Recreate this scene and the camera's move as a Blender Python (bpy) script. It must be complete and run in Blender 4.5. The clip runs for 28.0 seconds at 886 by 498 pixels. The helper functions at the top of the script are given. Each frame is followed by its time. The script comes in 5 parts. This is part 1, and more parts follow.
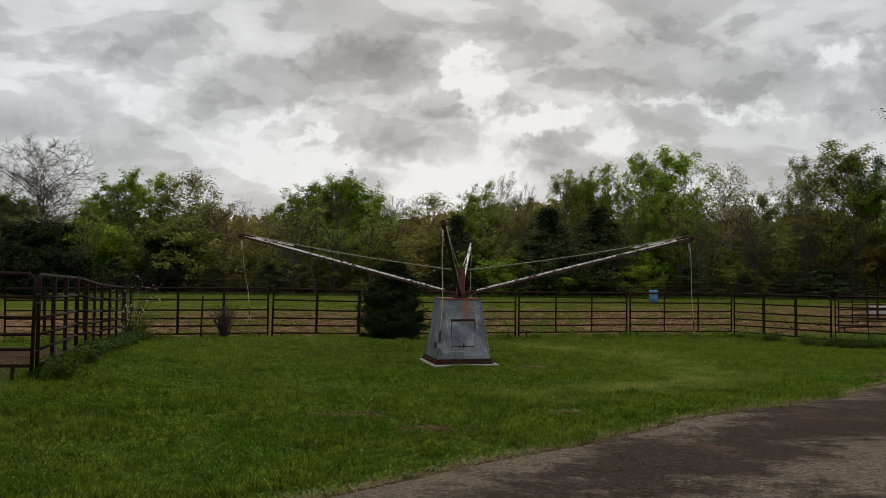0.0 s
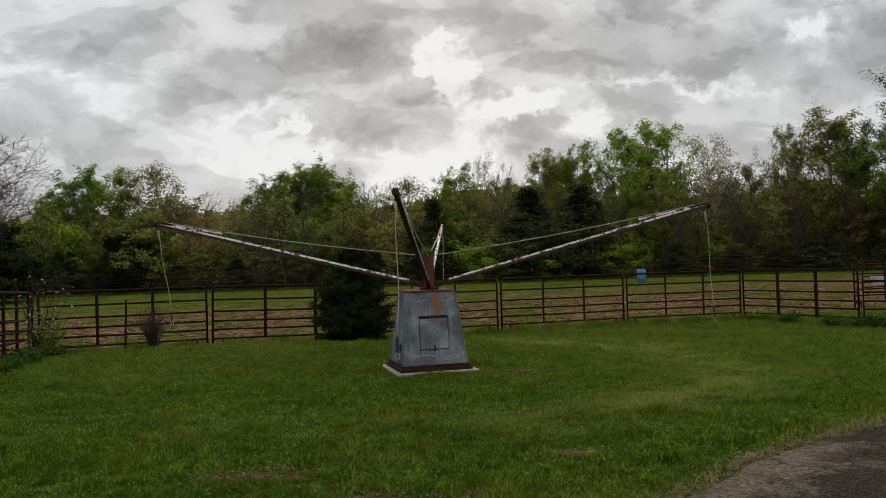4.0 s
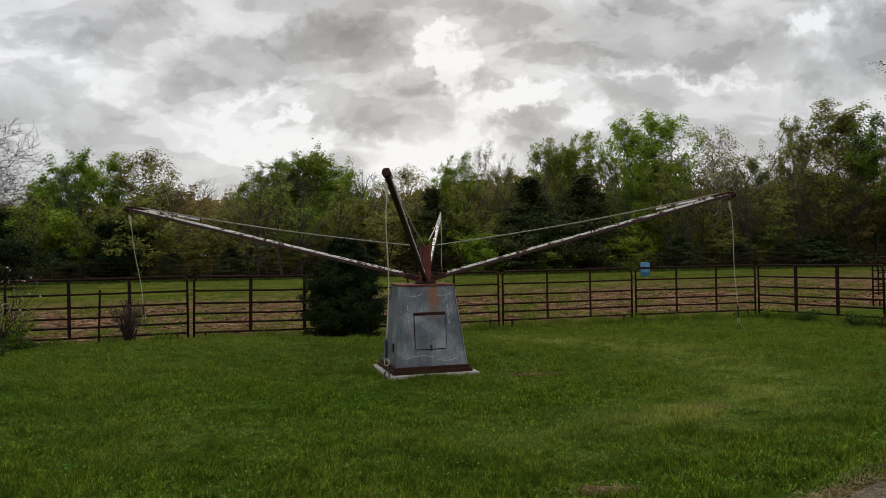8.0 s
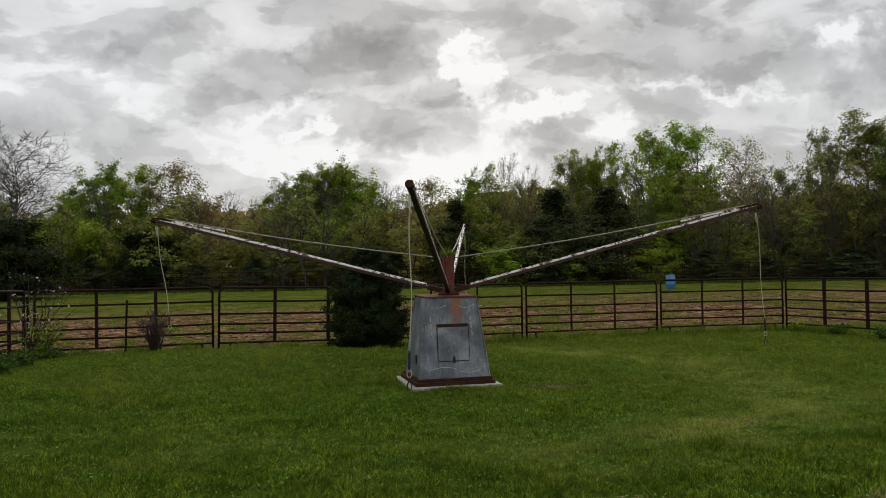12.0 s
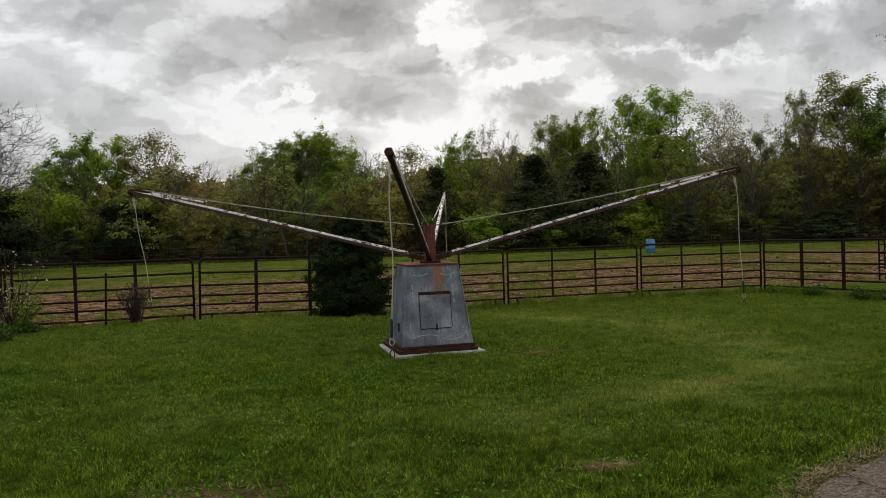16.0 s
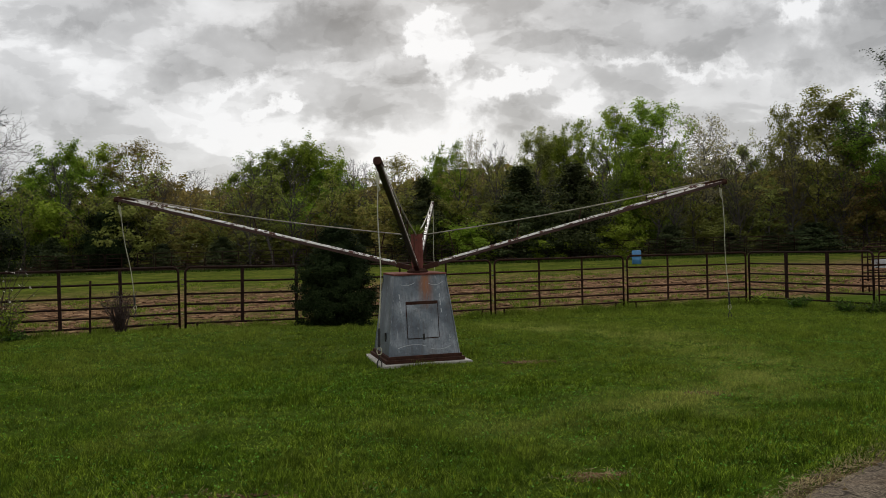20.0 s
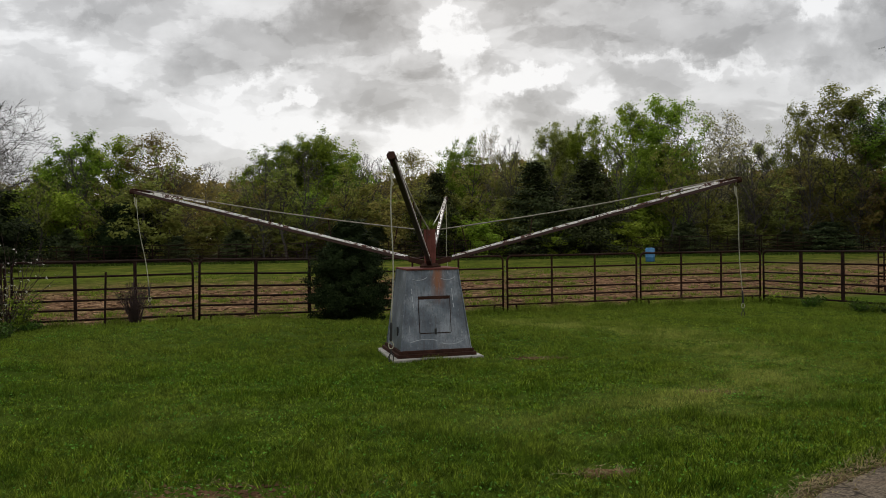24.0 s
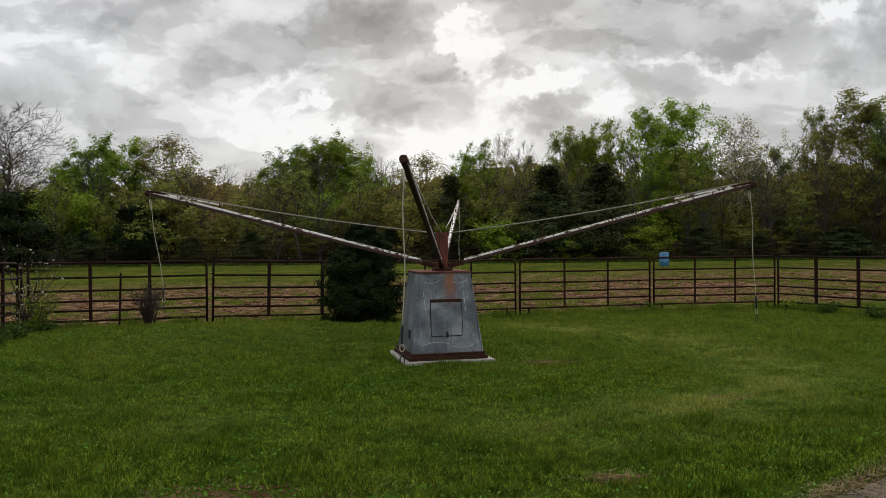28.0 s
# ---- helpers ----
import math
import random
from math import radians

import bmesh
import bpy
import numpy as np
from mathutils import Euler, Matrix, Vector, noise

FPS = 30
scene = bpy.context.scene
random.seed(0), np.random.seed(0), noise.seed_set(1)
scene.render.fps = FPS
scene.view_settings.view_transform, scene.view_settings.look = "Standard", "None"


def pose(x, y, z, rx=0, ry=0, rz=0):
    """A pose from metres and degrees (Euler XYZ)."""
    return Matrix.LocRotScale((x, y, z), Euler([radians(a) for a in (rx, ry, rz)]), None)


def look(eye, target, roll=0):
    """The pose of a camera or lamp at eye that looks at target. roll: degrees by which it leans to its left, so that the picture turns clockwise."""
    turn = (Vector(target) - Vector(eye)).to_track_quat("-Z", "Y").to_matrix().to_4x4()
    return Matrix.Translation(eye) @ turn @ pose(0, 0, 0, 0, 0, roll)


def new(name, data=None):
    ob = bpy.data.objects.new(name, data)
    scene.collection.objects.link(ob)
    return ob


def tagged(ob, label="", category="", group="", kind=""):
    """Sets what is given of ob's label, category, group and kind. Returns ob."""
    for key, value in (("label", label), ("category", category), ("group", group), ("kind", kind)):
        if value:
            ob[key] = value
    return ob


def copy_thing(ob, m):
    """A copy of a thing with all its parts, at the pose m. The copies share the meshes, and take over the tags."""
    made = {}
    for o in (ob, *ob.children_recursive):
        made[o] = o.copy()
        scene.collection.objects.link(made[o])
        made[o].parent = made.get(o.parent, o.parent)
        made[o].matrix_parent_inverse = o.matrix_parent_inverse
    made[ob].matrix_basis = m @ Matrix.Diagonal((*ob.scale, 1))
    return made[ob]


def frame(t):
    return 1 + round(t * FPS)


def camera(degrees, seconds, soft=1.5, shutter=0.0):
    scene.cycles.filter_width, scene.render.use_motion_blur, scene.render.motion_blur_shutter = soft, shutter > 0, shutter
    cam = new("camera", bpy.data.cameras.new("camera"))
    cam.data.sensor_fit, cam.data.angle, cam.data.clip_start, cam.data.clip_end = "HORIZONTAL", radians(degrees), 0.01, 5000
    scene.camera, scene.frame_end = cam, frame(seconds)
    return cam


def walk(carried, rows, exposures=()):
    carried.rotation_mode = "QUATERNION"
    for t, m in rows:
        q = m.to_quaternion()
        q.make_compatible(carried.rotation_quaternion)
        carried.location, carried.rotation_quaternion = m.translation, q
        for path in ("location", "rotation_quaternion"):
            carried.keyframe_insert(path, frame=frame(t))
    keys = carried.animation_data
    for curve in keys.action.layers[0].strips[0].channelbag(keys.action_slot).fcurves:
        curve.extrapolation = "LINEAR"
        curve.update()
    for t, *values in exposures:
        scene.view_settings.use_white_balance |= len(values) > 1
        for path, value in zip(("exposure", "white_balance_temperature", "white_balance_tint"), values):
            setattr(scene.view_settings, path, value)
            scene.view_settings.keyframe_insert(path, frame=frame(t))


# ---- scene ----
# camera and its way: seconds, place, turn (yaw, pitch, roll in degrees)
cam = camera(58.0, 28.0, soft=0.55)
PATH = [
    (0.0, -0.326, -17.469, 2.022, -0.002, 1.693, -0.532),
    (0.5, -0.260, -17.196, 2.005, -0.613, -0.118, 0.238),
    (1.0, -0.323, -16.867, 2.013, -4.758, -0.636, 0.324),
    (1.5, -0.273, -16.468, 1.955, -3.563, -0.584, 1.337),
    (2.0, -0.189, -16.027, 1.984, -2.358, 0.301, 0.473),
    (2.5, -0.210, -15.588, 1.984, -4.207, 0.271, 1.042),
    (3.0, -0.130, -15.140, 1.947, -3.671, 0.758, 2.383),
    (3.5, -0.059, -14.704, 1.995, -1.644, 0.757, 1.585),
    (5.5, -0.002, -13.196, 1.994, -0.966, 1.721, 2.266),
    (6.0, -0.008, -13.044, 2.007, -1.098, 2.867, 2.865),
    (6.5, 0.014, -13.037, 2.005, -0.832, 2.423, 2.172),
    (7.0, 0.026, -13.039, 2.002, -1.318, 1.280, 2.132),
    (7.5, 0.027, -13.023, 2.005, -1.120, -0.225, 1.811),
    (8.0, 0.025, -13.014, 2.003, -1.446, 0.103, 1.189),
    (8.5, 0.030, -13.019, 1.998, -1.030, 0.082, 0.781),
    (9.0, 0.025, -13.026, 2.004, -1.233, -0.137, 0.677),
    (9.5, 0.033, -13.023, 2.008, -1.364, -0.041, 0.831),
    (10.0, 0.033, -13.018, 2.005, -0.856, 0.540, 0.900),
    (10.5, 0.034, -13.012, 2.006, -0.060, 0.641, 1.076),
    (11.0, 0.032, -13.013, 2.002, -0.126, 0.683, 1.031),
    (11.5, 0.029, -13.014, 1.999, -0.129, 0.862, 0.923),
    (12.0, 0.034, -13.016, 2.004, 0.254, 0.963, 1.035),
    (12.5, 0.032, -13.014, 1.997, 0.171, 0.448, 1.043),
    (14.5, 0.024, -13.016, 2.000, -0.620, -0.648, 1.378),
    (15.0, 0.026, -13.009, 2.008, -0.803, -0.833, 1.453),
    (15.5, 0.037, -13.005, 2.003, -1.089, -1.096, 1.748),
    (16.0, 0.037, -13.002, 2.005, -1.095, -1.390, 1.879),
    (16.5, 0.035, -13.001, 2.003, -1.102, -1.558, 1.770),
    (17.0, 0.030, -13.000, 2.005, -1.239, -1.816, 1.662),
    (17.5, 0.023, -12.995, 2.005, -1.404, -2.005, 1.664),
    (18.0, 0.024, -12.990, 2.008, -1.710, -2.158, 1.671),
    (18.5, 0.024, -12.993, 2.003, -1.781, -2.017, 1.793),
    (19.0, 0.021, -12.999, 2.004, -1.645, -1.152, 1.794),
    (19.5, 0.022, -12.995, 2.002, -1.880, -0.817, 1.680),
    (20.0, 0.023, -13.001, 1.997, -2.044, -0.685, 1.532),
    (20.5, 0.030, -13.014, 1.992, -1.887, -0.588, 1.522),
    (21.0, 0.026, -13.014, 2.005, -1.937, -0.717, 1.402),
    (21.5, 0.029, -13.017, 1.999, -1.935, 0.178, 1.302),
    (23.5, 0.026, -13.017, 1.998, -1.357, -0.291, 0.839),
    (24.0, 0.027, -13.020, 1.997, -1.098, -1.013, 0.902),
    (24.5, 0.036, -13.023, 1.993, -1.161, -1.020, 0.849),
    (25.0, 0.042, -13.024, 1.998, -1.140, -1.027, 0.840),
    (25.5, 0.044, -13.027, 2.003, -1.135, -0.986, 0.890),
    (26.0, 0.043, -13.038, 1.998, -0.738, -1.009, 0.890),
    (26.5, 0.042, -13.049, 2.008, -0.256, -0.557, 0.744),
    (27.0, 0.035, -13.051, 2.003, 0.150, -0.389, 0.579),
    (27.5, 0.036, -13.047, 1.999, -0.132, -0.622, 0.474),
    (28.0, 0.047, -13.040, 2.000, -0.124, -0.780, 0.549)
]
walk(cam, [(t, pose(x, y, z, 90 + p, r, w)) for t, x, y, z, w, p, r in PATH],
     exposures=[(0, -0.24), (3, -0.2), (6, -0.24), (8, -0.12), (28, -0.08)])

# ---- world: broken overcast, thin bright gaps ahead, weak wide sun behind the cloud ----
# cloud masses and gaps ahead: bearing, rise, half width, half height, tilt, brighter (+) or darker (-), edge softness
CLOUDS = [
    (0.012, 0.256, 0.030, 0.018, 20, 0.20, 0.4), (0.046, 0.232, 0.020, 0.030, -25, 0.20, 0.4), (0.125, 0.199, 0.034, 0.017, 8, 0.25, 0.4), (0.070, 0.176, 0.036, 0.022, 40, 0.14, 0.7),
    (-0.050, 0.174, 0.082, 0.033, 8, -0.06, 0.35), (-0.008, 0.208, 0.036, 0.022, 30, -0.05, 0.3), (-0.165, 0.248, 0.140, 0.036, 9, -0.15, 0.5),
    (-0.158, 0.174, 0.022, 0.009, 12, 0.20, 0.6), (-0.205, 0.203, 0.040, 0.009, 20, 0.14, 0.8), (-0.460, 0.240, 0.110, 0.034, 6, 0.06, 0.8),
    (-0.490, 0.160, 0.100, 0.030, 0, -0.05, 0.6), (-0.229, 0.139, 0.080, 0.020, 6, 0.05, 0.6), (-0.090, 0.134, 0.060, 0.014, 0, 0.09, 0.7),
    (0.033, 0.098, 0.085, 0.034, 0, 0.14, 0.8), (0.337, 0.250, 0.180, 0.034, -5, -0.12, 0.5), (0.316, 0.212, 0.110, 0.006, -3, 0.13, 0.8),
    (0.316, 0.178, 0.160, 0.026, 0, -0.03, 0.5), (0.210, 0.166, 0.024, 0.018, 0, 0.16, 0.6), (0.116, 0.154, 0.045, 0.024, 6, -0.09, 0.4),
    (0.530, 0.217, 0.056, 0.030, -14, -0.12, 0.5), (0.486, 0.279, 0.034, 0.014, 8, 0.20, 0.6), (-0.070, 0.288, 0.080, 0.020, 8, -0.05, 0.6),
    (0.210, 0.300, 0.130, 0.024, 0, -0.09, 0.5), (-0.520, 0.105, 0.090, 0.034, 0, -0.07, 0.9), (-0.400, 0.220, 0.260, 0.160, 0, 0.045, 0.9), (0.400, 0.220, 0.240, 0.160, 0, -0.02, 0.9), (0.610, 0.250, 0.070, 0.046, -20, -0.22, 0.5),
    (-0.330, 0.185, 0.060, 0.010, 12, -0.06, 0.5), (-0.390, 0.290, 0.070, 0.018, 20, -0.09, 0.5),
]
SUN_EL, SUN_AZ = radians(24), radians(2)          # azimuth from +y towards +x


def build_world():
    w = bpy.data.worlds.new("sky")
    scene.world = w
    w.use_nodes = True
    t = w.node_tree
    t.nodes.clear()
    N, Lk = t.nodes.new, t.links.new

    def math_node(op, a, b=None, clamp=False):
        n = N("ShaderNodeMath")
        n.operation, n.use_clamp = op, clamp
        for i, v in enumerate((a, b)):
            if v is None:
                continue
            if isinstance(v, (int, float)):
                n.inputs[i].default_value = v
            else:
                Lk(v, n.inputs[i])
        return n.outputs[0]

    co = N("ShaderNodeTexCoord")
    sep = N("ShaderNodeSeparateXYZ")
    Lk(co.outputs["Generated"], sep.inputs[0])

    def cloud(scale, detail, rough, dist, squash, off):
        """Noise over the directions, squashed so that the clouds lie flat."""
        mp = N("ShaderNodeMapping")
        mp.inputs["Location"].default_value = off
        mp.inputs["Rotation"].default_value = (0, radians(8), 0)
        mp.inputs["Scale"].default_value = (1, 1, squash)
        Lk(co.outputs["Generated"], mp.inputs[0])
        n = N("ShaderNodeTexNoise")
        n.inputs["Scale"].default_value, n.inputs["Detail"].default_value = scale, detail
        n.inputs["Roughness"].default_value, n.inputs["Distortion"].default_value = rough, dist
        Lk(mp.outputs[0], n.inputs["Vector"])
        return n.outputs["Fac"]

    def edge(fac, lo, hi):
        n = N("ShaderNodeMapRange")
        n.interpolation_type = "SMOOTHSTEP"
        n.inputs[1].default_value, n.inputs[2].default_value = lo, hi
        Lk(fac, n.inputs[0])
        return n.outputs[0]

    # broad light and shade, then banks with one crisp rim each, then fine billows
    big = cloud(3.0, 3, 0.5, 0.2, 2.2, (3.1, 0.6, 0.0))
    bank = cloud(6.5, 7, 0.5, 0.25, 2.3, (0.4, 5.2, 0.3))
    puff = cloud(15.0, 7, 0.55, 0.3, 1.9, (1.3, 2.7, 0.4))
    v = math_node("ADD", 0.838, math_node("MULTIPLY", math_node("SUBTRACT", 0.5, big), 0.22))
    v = math_node("SUBTRACT", v, math_node("MULTIPLY", edge(bank, 0.475, 0.515), 0.075))
    v = math_node("SUBTRACT", v, math_node("MULTIPLY", math_node("SUBTRACT", bank, 0.5), 0.36))
    v = math_node("SUBTRACT", v, math_node("MULTIPLY", edge(puff, 0.53, 0.56), 0.030))
    v = math_node("SUBTRACT", v, math_node("MULTIPLY", math_node("SUBTRACT", puff, 0.5), 0.12))
    v = math_node("ADD", v, math_node("MULTIPLY", math_node("SUBTRACT", 0.28, sep.outputs[2], True), 0.35))
    # the large masses of this sky, with ragged edges
    ahead = math_node("MAXIMUM", sep.outputs[1], 0.25)
    flat = N("ShaderNodeCombineXYZ")
    Lk(math_node("DIVIDE", sep.outputs[0], ahead), flat.inputs[0])
    Lk(math_node("DIVIDE", sep.outputs[2], ahead), flat.inputs[1])
    wob = N("ShaderNodeTexNoise")
    wob.inputs["Scale"].default_value, wob.inputs["Detail"].default_value = 12, 8
    wob.inputs["Roughness"].default_value = 0.64
    Lk(flat.outputs[0], wob.inputs["Vector"])
    bent = N("ShaderNodeVectorMath")
    bent.operation = "MULTIPLY_ADD"
    Lk(wob.outputs["Color"], bent.inputs[0])
    bent.inputs[1].default_value = (0.17, 0.11, 0)
    Lk(flat.outputs[0], bent.inputs[2])
    fine = N("ShaderNodeTexNoise")
    fine.inputs["Scale"].default_value, fine.inputs["Detail"].default_value = 42, 5
    Lk(flat.outputs[0], fine.inputs["Vector"])
    bent2 = N("ShaderNodeVectorMath")
    bent2.operation = "MULTIPLY_ADD"
    Lk(fine.outputs["Color"], bent2.inputs[0])
    bent2.inputs[1].default_value = (0.05, 0.034, 0)
    Lk(bent.outputs[0], bent2.inputs[2])
    total = None
    for bearing, rise, half_w, half_h, tilt, amount, soft in CLOUDS:
        mp = N("ShaderNodeMapping")
        mp.vector_type = "TEXTURE"
        mp.inputs["Location"].default_value = (bearing + 0.11, rise + 0.072, 0)
        mp.inputs["Rotation"].default_value = (0, 0, radians(tilt))
        mp.inputs["Scale"].default_value = (half_w, half_h, 1)
        Lk(bent2.outputs[0], mp.inputs[0])
        ln = N("ShaderNodeVectorMath")
        ln.operation = "LENGTH"
        Lk(mp.outputs[0], ln.inputs[0])
        w_ = math_node("MULTIPLY", edge(ln.outputs["Value"], 1 + soft, 1 - soft), amount)
        total = w_ if total is None else math_node("ADD", total, w_)
    front = math_node("MULTIPLY", math_node("SUBTRACT", sep.outputs[1], 0.3), 5.0, True)
    v = math_node("ADD", v, math_node("MULTIPLY", total, front))
    v = math_node("MINIMUM", math_node("MAXIMUM", v, 0.42), 0.985)
    grey = math_node("POWER", v, 2.2)
    tone = N("ShaderNodeCombineColor")
    Lk(grey, tone.inputs[0])
    Lk(math_node("MULTIPLY", grey, 1.003), tone.inputs[1])
    Lk(math_node("MULTIPLY", grey, 1.012), tone.inputs[2])
    sky = N("ShaderNodeTexSky")
    sky.sky_type, sky.sun_disc = "NISHITA", False
    sky.sun_elevation, sky.sun_rotation = SUN_EL, SUN_AZ
    bg1, bg2, mix, out = N("ShaderNodeBackground"), N("ShaderNodeBackground"), N("ShaderNodeMixShader"), N("ShaderNodeOutputWorld")
    Lk(sky.outputs[0], bg1.inputs[0])
    bg1.inputs[1].default_value = 0.08
    Lk(tone.outputs[0], bg2.inputs[0])
    # an overcast sky is brighter overhead than near the horizon
    high = math_node("DIVIDE", math_node("SUBTRACT", sep.outputs[2], 0.34), 0.4, True)
    Lk(math_node("ADD", math_node("MULTIPLY", high, 1.35), 1.0), bg2.inputs[1])
    mix.inputs[0].default_value = 0.94
    Lk(bg1.outputs[0], mix.inputs[1])
    Lk(bg2.outputs[0], mix.inputs[2])
    Lk(mix.outputs[0], out.inputs[0])


build_world()
sun_data = bpy.data.lights.new("sun", "SUN")
sun_data.energy, sun_data.angle, sun_data.color = 1.2, radians(14), (1.0, 0.96, 0.9)
sun_ob = new("sun", sun_data)
sun_ob.matrix_world = look((30 * math.sin(SUN_AZ), 30, 30 * math.tan(SUN_EL)), (0, 0, 0))


# ---- materials ----
class Mat:
    """A small builder for node materials in object or world metres."""

    def __init__(self, name, rough=0.7, metal=0.0, spec=0.4):
        self.m = bpy.data.materials.new(name)
        self.m.use_nodes = True
        self.t = self.m.node_tree
        self.b = self.t.nodes["Principled BSDF"]
        self.b.inputs["Roughness"].default_value = rough
        self.b.inputs["Metallic"].default_value = metal
        self.b.inputs["Specular IOR Level"].default_value = spec
        self.geo = self.t.nodes.new("ShaderNodeNewGeometry")
        self.tc = self.t.nodes.new("ShaderNodeTexCoord")

    def link(self, a, b):
        self.t.links.new(a, b)

    def where(self, world=False):
        return self.geo.outputs["Position"] if world else self.tc.outputs["Object"]

    def noise(self, scale, detail=4, rough=0.55, world=False, dist=0.0, stretch=None):
        n = self.t.nodes.new("ShaderNodeTexNoise")
        n.inputs["Scale"].default_value, n.inputs["Detail"].default_value = scale, detail
        n.inputs["Roughness"].default_value, n.inputs["Distortion"].default_value = rough, dist
        src = self.where(world)
        if stretch:
            mp = self.t.nodes.new("ShaderNodeMapping")
            mp.inputs["Scale"].default_value = stretch
            self.link(src, mp.inputs[0])
            src = mp.outputs[0]
        self.link(src, n.inputs["Vector"])
        return n.outputs["Fac"]

    def ramp(self, fac, stops):
        r = self.t.nodes.new("ShaderNodeValToRGB")
        self.link(fac, r.inputs[0])
        e = r.color_ramp.elements
        e[0].position, e[0].color = stops[0][0], (*stops[0][1], 1)
        e[1].position, e[1].color = stops[-1][0], (*stops[-1][1], 1)
        for p, c in stops[1:-1]:
            q = e.new(p)
            q.color = (*c, 1)
        return r.outputs[0]

    def mask(self, fac, lo, hi):
        return self.ramp(fac, [(lo, (0, 0, 0)), (hi, (1, 1, 1))])

    def op(self, kind, a, b=None, clamp=False):
        n = self.t.nodes.new("ShaderNodeMath")
        n.operation, n.use_clamp = kind, clamp
        for i, v in enumerate((a, b)):
            if v is None:
                continue
            if isinstance(v, (int, float)):
                n.inputs[i].default_value = v
            else:
                self.link(v, n.inputs[i])
        return n.outputs[0]

    def mix(self, fac, a, b):
        n = self.t.nodes.new("ShaderNodeMix")
        n.data_type = "RGBA"
        for sock, v in ((n.inputs[0], fac), (n.inputs[6], a), (n.inputs[7], b)):
            if isinstance(v, (int, float)):
                sock.default_value = v
            elif isinstance(v, tuple):
                sock.default_value = (*v, 1)
            else:
                self.link(v, sock)
        return n.outputs[2]

    def axes(self, world=False):
        s = self.t.nodes.new("ShaderNodeSeparateXYZ")
        self.link(self.where(world), s.inputs[0])
        return s.outputs

    def colour(self, c):
        if isinstance(c, tuple):
            self.b.inputs["Base Color"].default_value = (*c, 1)
        else:
            self.link(c, self.b.inputs["Base Color"])
        return self

    def rough(self, r):
        self.link(r, self.b.inputs["Roughness"])
        return self

    def bump(self, h, strength=0.4, dist=0.01):
        n = self.t.nodes.new("ShaderNodeBump")
        n.inputs["Strength"].default_value, n.inputs["Distance"].default_value = strength, dist
        self.link(h, n.inputs["Height"])
        self.link(n.outputs[0], self.b.inputs["Normal"])
        return self

    def leafy(self, amount, tint):
        """Thin leaves let some light through."""
        tr = self.t.nodes.new("ShaderNodeBsdfTranslucent")
        mx = self.t.nodes.new("ShaderNodeMixShader")
        mx.inputs[0].default_value = amount
        if isinstance(tint, tuple):
            tr.inputs[0].default_value = (*tint, 1)
        else:
            self.link(tint, tr.inputs[0])
        out = self.t.nodes["Material Output"]
        self.link(self.b.outputs[0], mx.inputs[1])
        self.link(tr.outputs[0], mx.inputs[2])
        self.link(mx.outputs[0], out.inputs[0])
        return self

    def islands(self):
        return self.geo.outputs["Random Per Island"]

    def object_random(self):
        return self.t.nodes.new("ShaderNodeObjectInfo").outputs["Random"]


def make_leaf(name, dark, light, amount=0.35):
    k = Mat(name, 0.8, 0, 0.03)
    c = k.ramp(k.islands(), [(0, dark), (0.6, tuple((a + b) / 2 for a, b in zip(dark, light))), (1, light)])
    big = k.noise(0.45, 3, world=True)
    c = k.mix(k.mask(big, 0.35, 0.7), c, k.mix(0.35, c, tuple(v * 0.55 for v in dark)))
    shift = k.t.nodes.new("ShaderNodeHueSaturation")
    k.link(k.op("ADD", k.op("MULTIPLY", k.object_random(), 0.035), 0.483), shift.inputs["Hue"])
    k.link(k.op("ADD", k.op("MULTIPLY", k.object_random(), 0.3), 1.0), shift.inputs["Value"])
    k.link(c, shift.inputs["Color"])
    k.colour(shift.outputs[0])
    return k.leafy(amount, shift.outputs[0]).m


LEAF = {
    "green": make_leaf("leaf_green", (0.085, 0.13, 0.012), (0.27, 0.36, 0.042), 0.54),
    "bright": make_leaf("leaf_bright", (0.12, 0.18, 0.016), (0.34, 0.44, 0.055), 0.54),
    "olive": make_leaf("leaf_olive", (0.11, 0.12, 0.022), (0.31, 0.33, 0.085), 0.56),
    "brown": make_leaf("leaf_bud", (0.12, 0.098, 0.025), (0.31, 0.26, 0.075), 0.54),
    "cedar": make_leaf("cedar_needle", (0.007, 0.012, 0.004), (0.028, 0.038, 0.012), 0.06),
    "deep": make_leaf("leaf_deep_green", (0.022, 0.038, 0.010), (0.075, 0.115, 0.028), 0.2),
    "clover": make_leaf("clover_leaf", (0.03, 0.075, 0.006), (0.13, 0.25, 0.03), 0.2),
    "far_cedar": make_leaf("wood_cedar_needle", (0.021, 0.030, 0.012), (0.08, 0.098, 0.038), 0.14),
    "weed": make_leaf("weed_leaf", (0.02, 0.04, 0.006), (0.07, 0.12, 0.015), 0.2),
    "grey": make_leaf("leaf_grey_bud", (0.18, 0.16, 0.09), (0.36, 0.32, 0.18), 0.45),
}


def mat_bark():
    k = Mat("bark", 0.9, 0, 0.2)
    n = k.noise(6, 6, stretch=(1, 1, 0.25))
    return k.colour(k.ramp(n, [(0.3, (0.035, 0.03, 0.024)), (0.55, (0.075, 0.066, 0.055)), (0.75, (0.13, 0.12, 0.105))])).bump(n, 0.6, 0.03).m


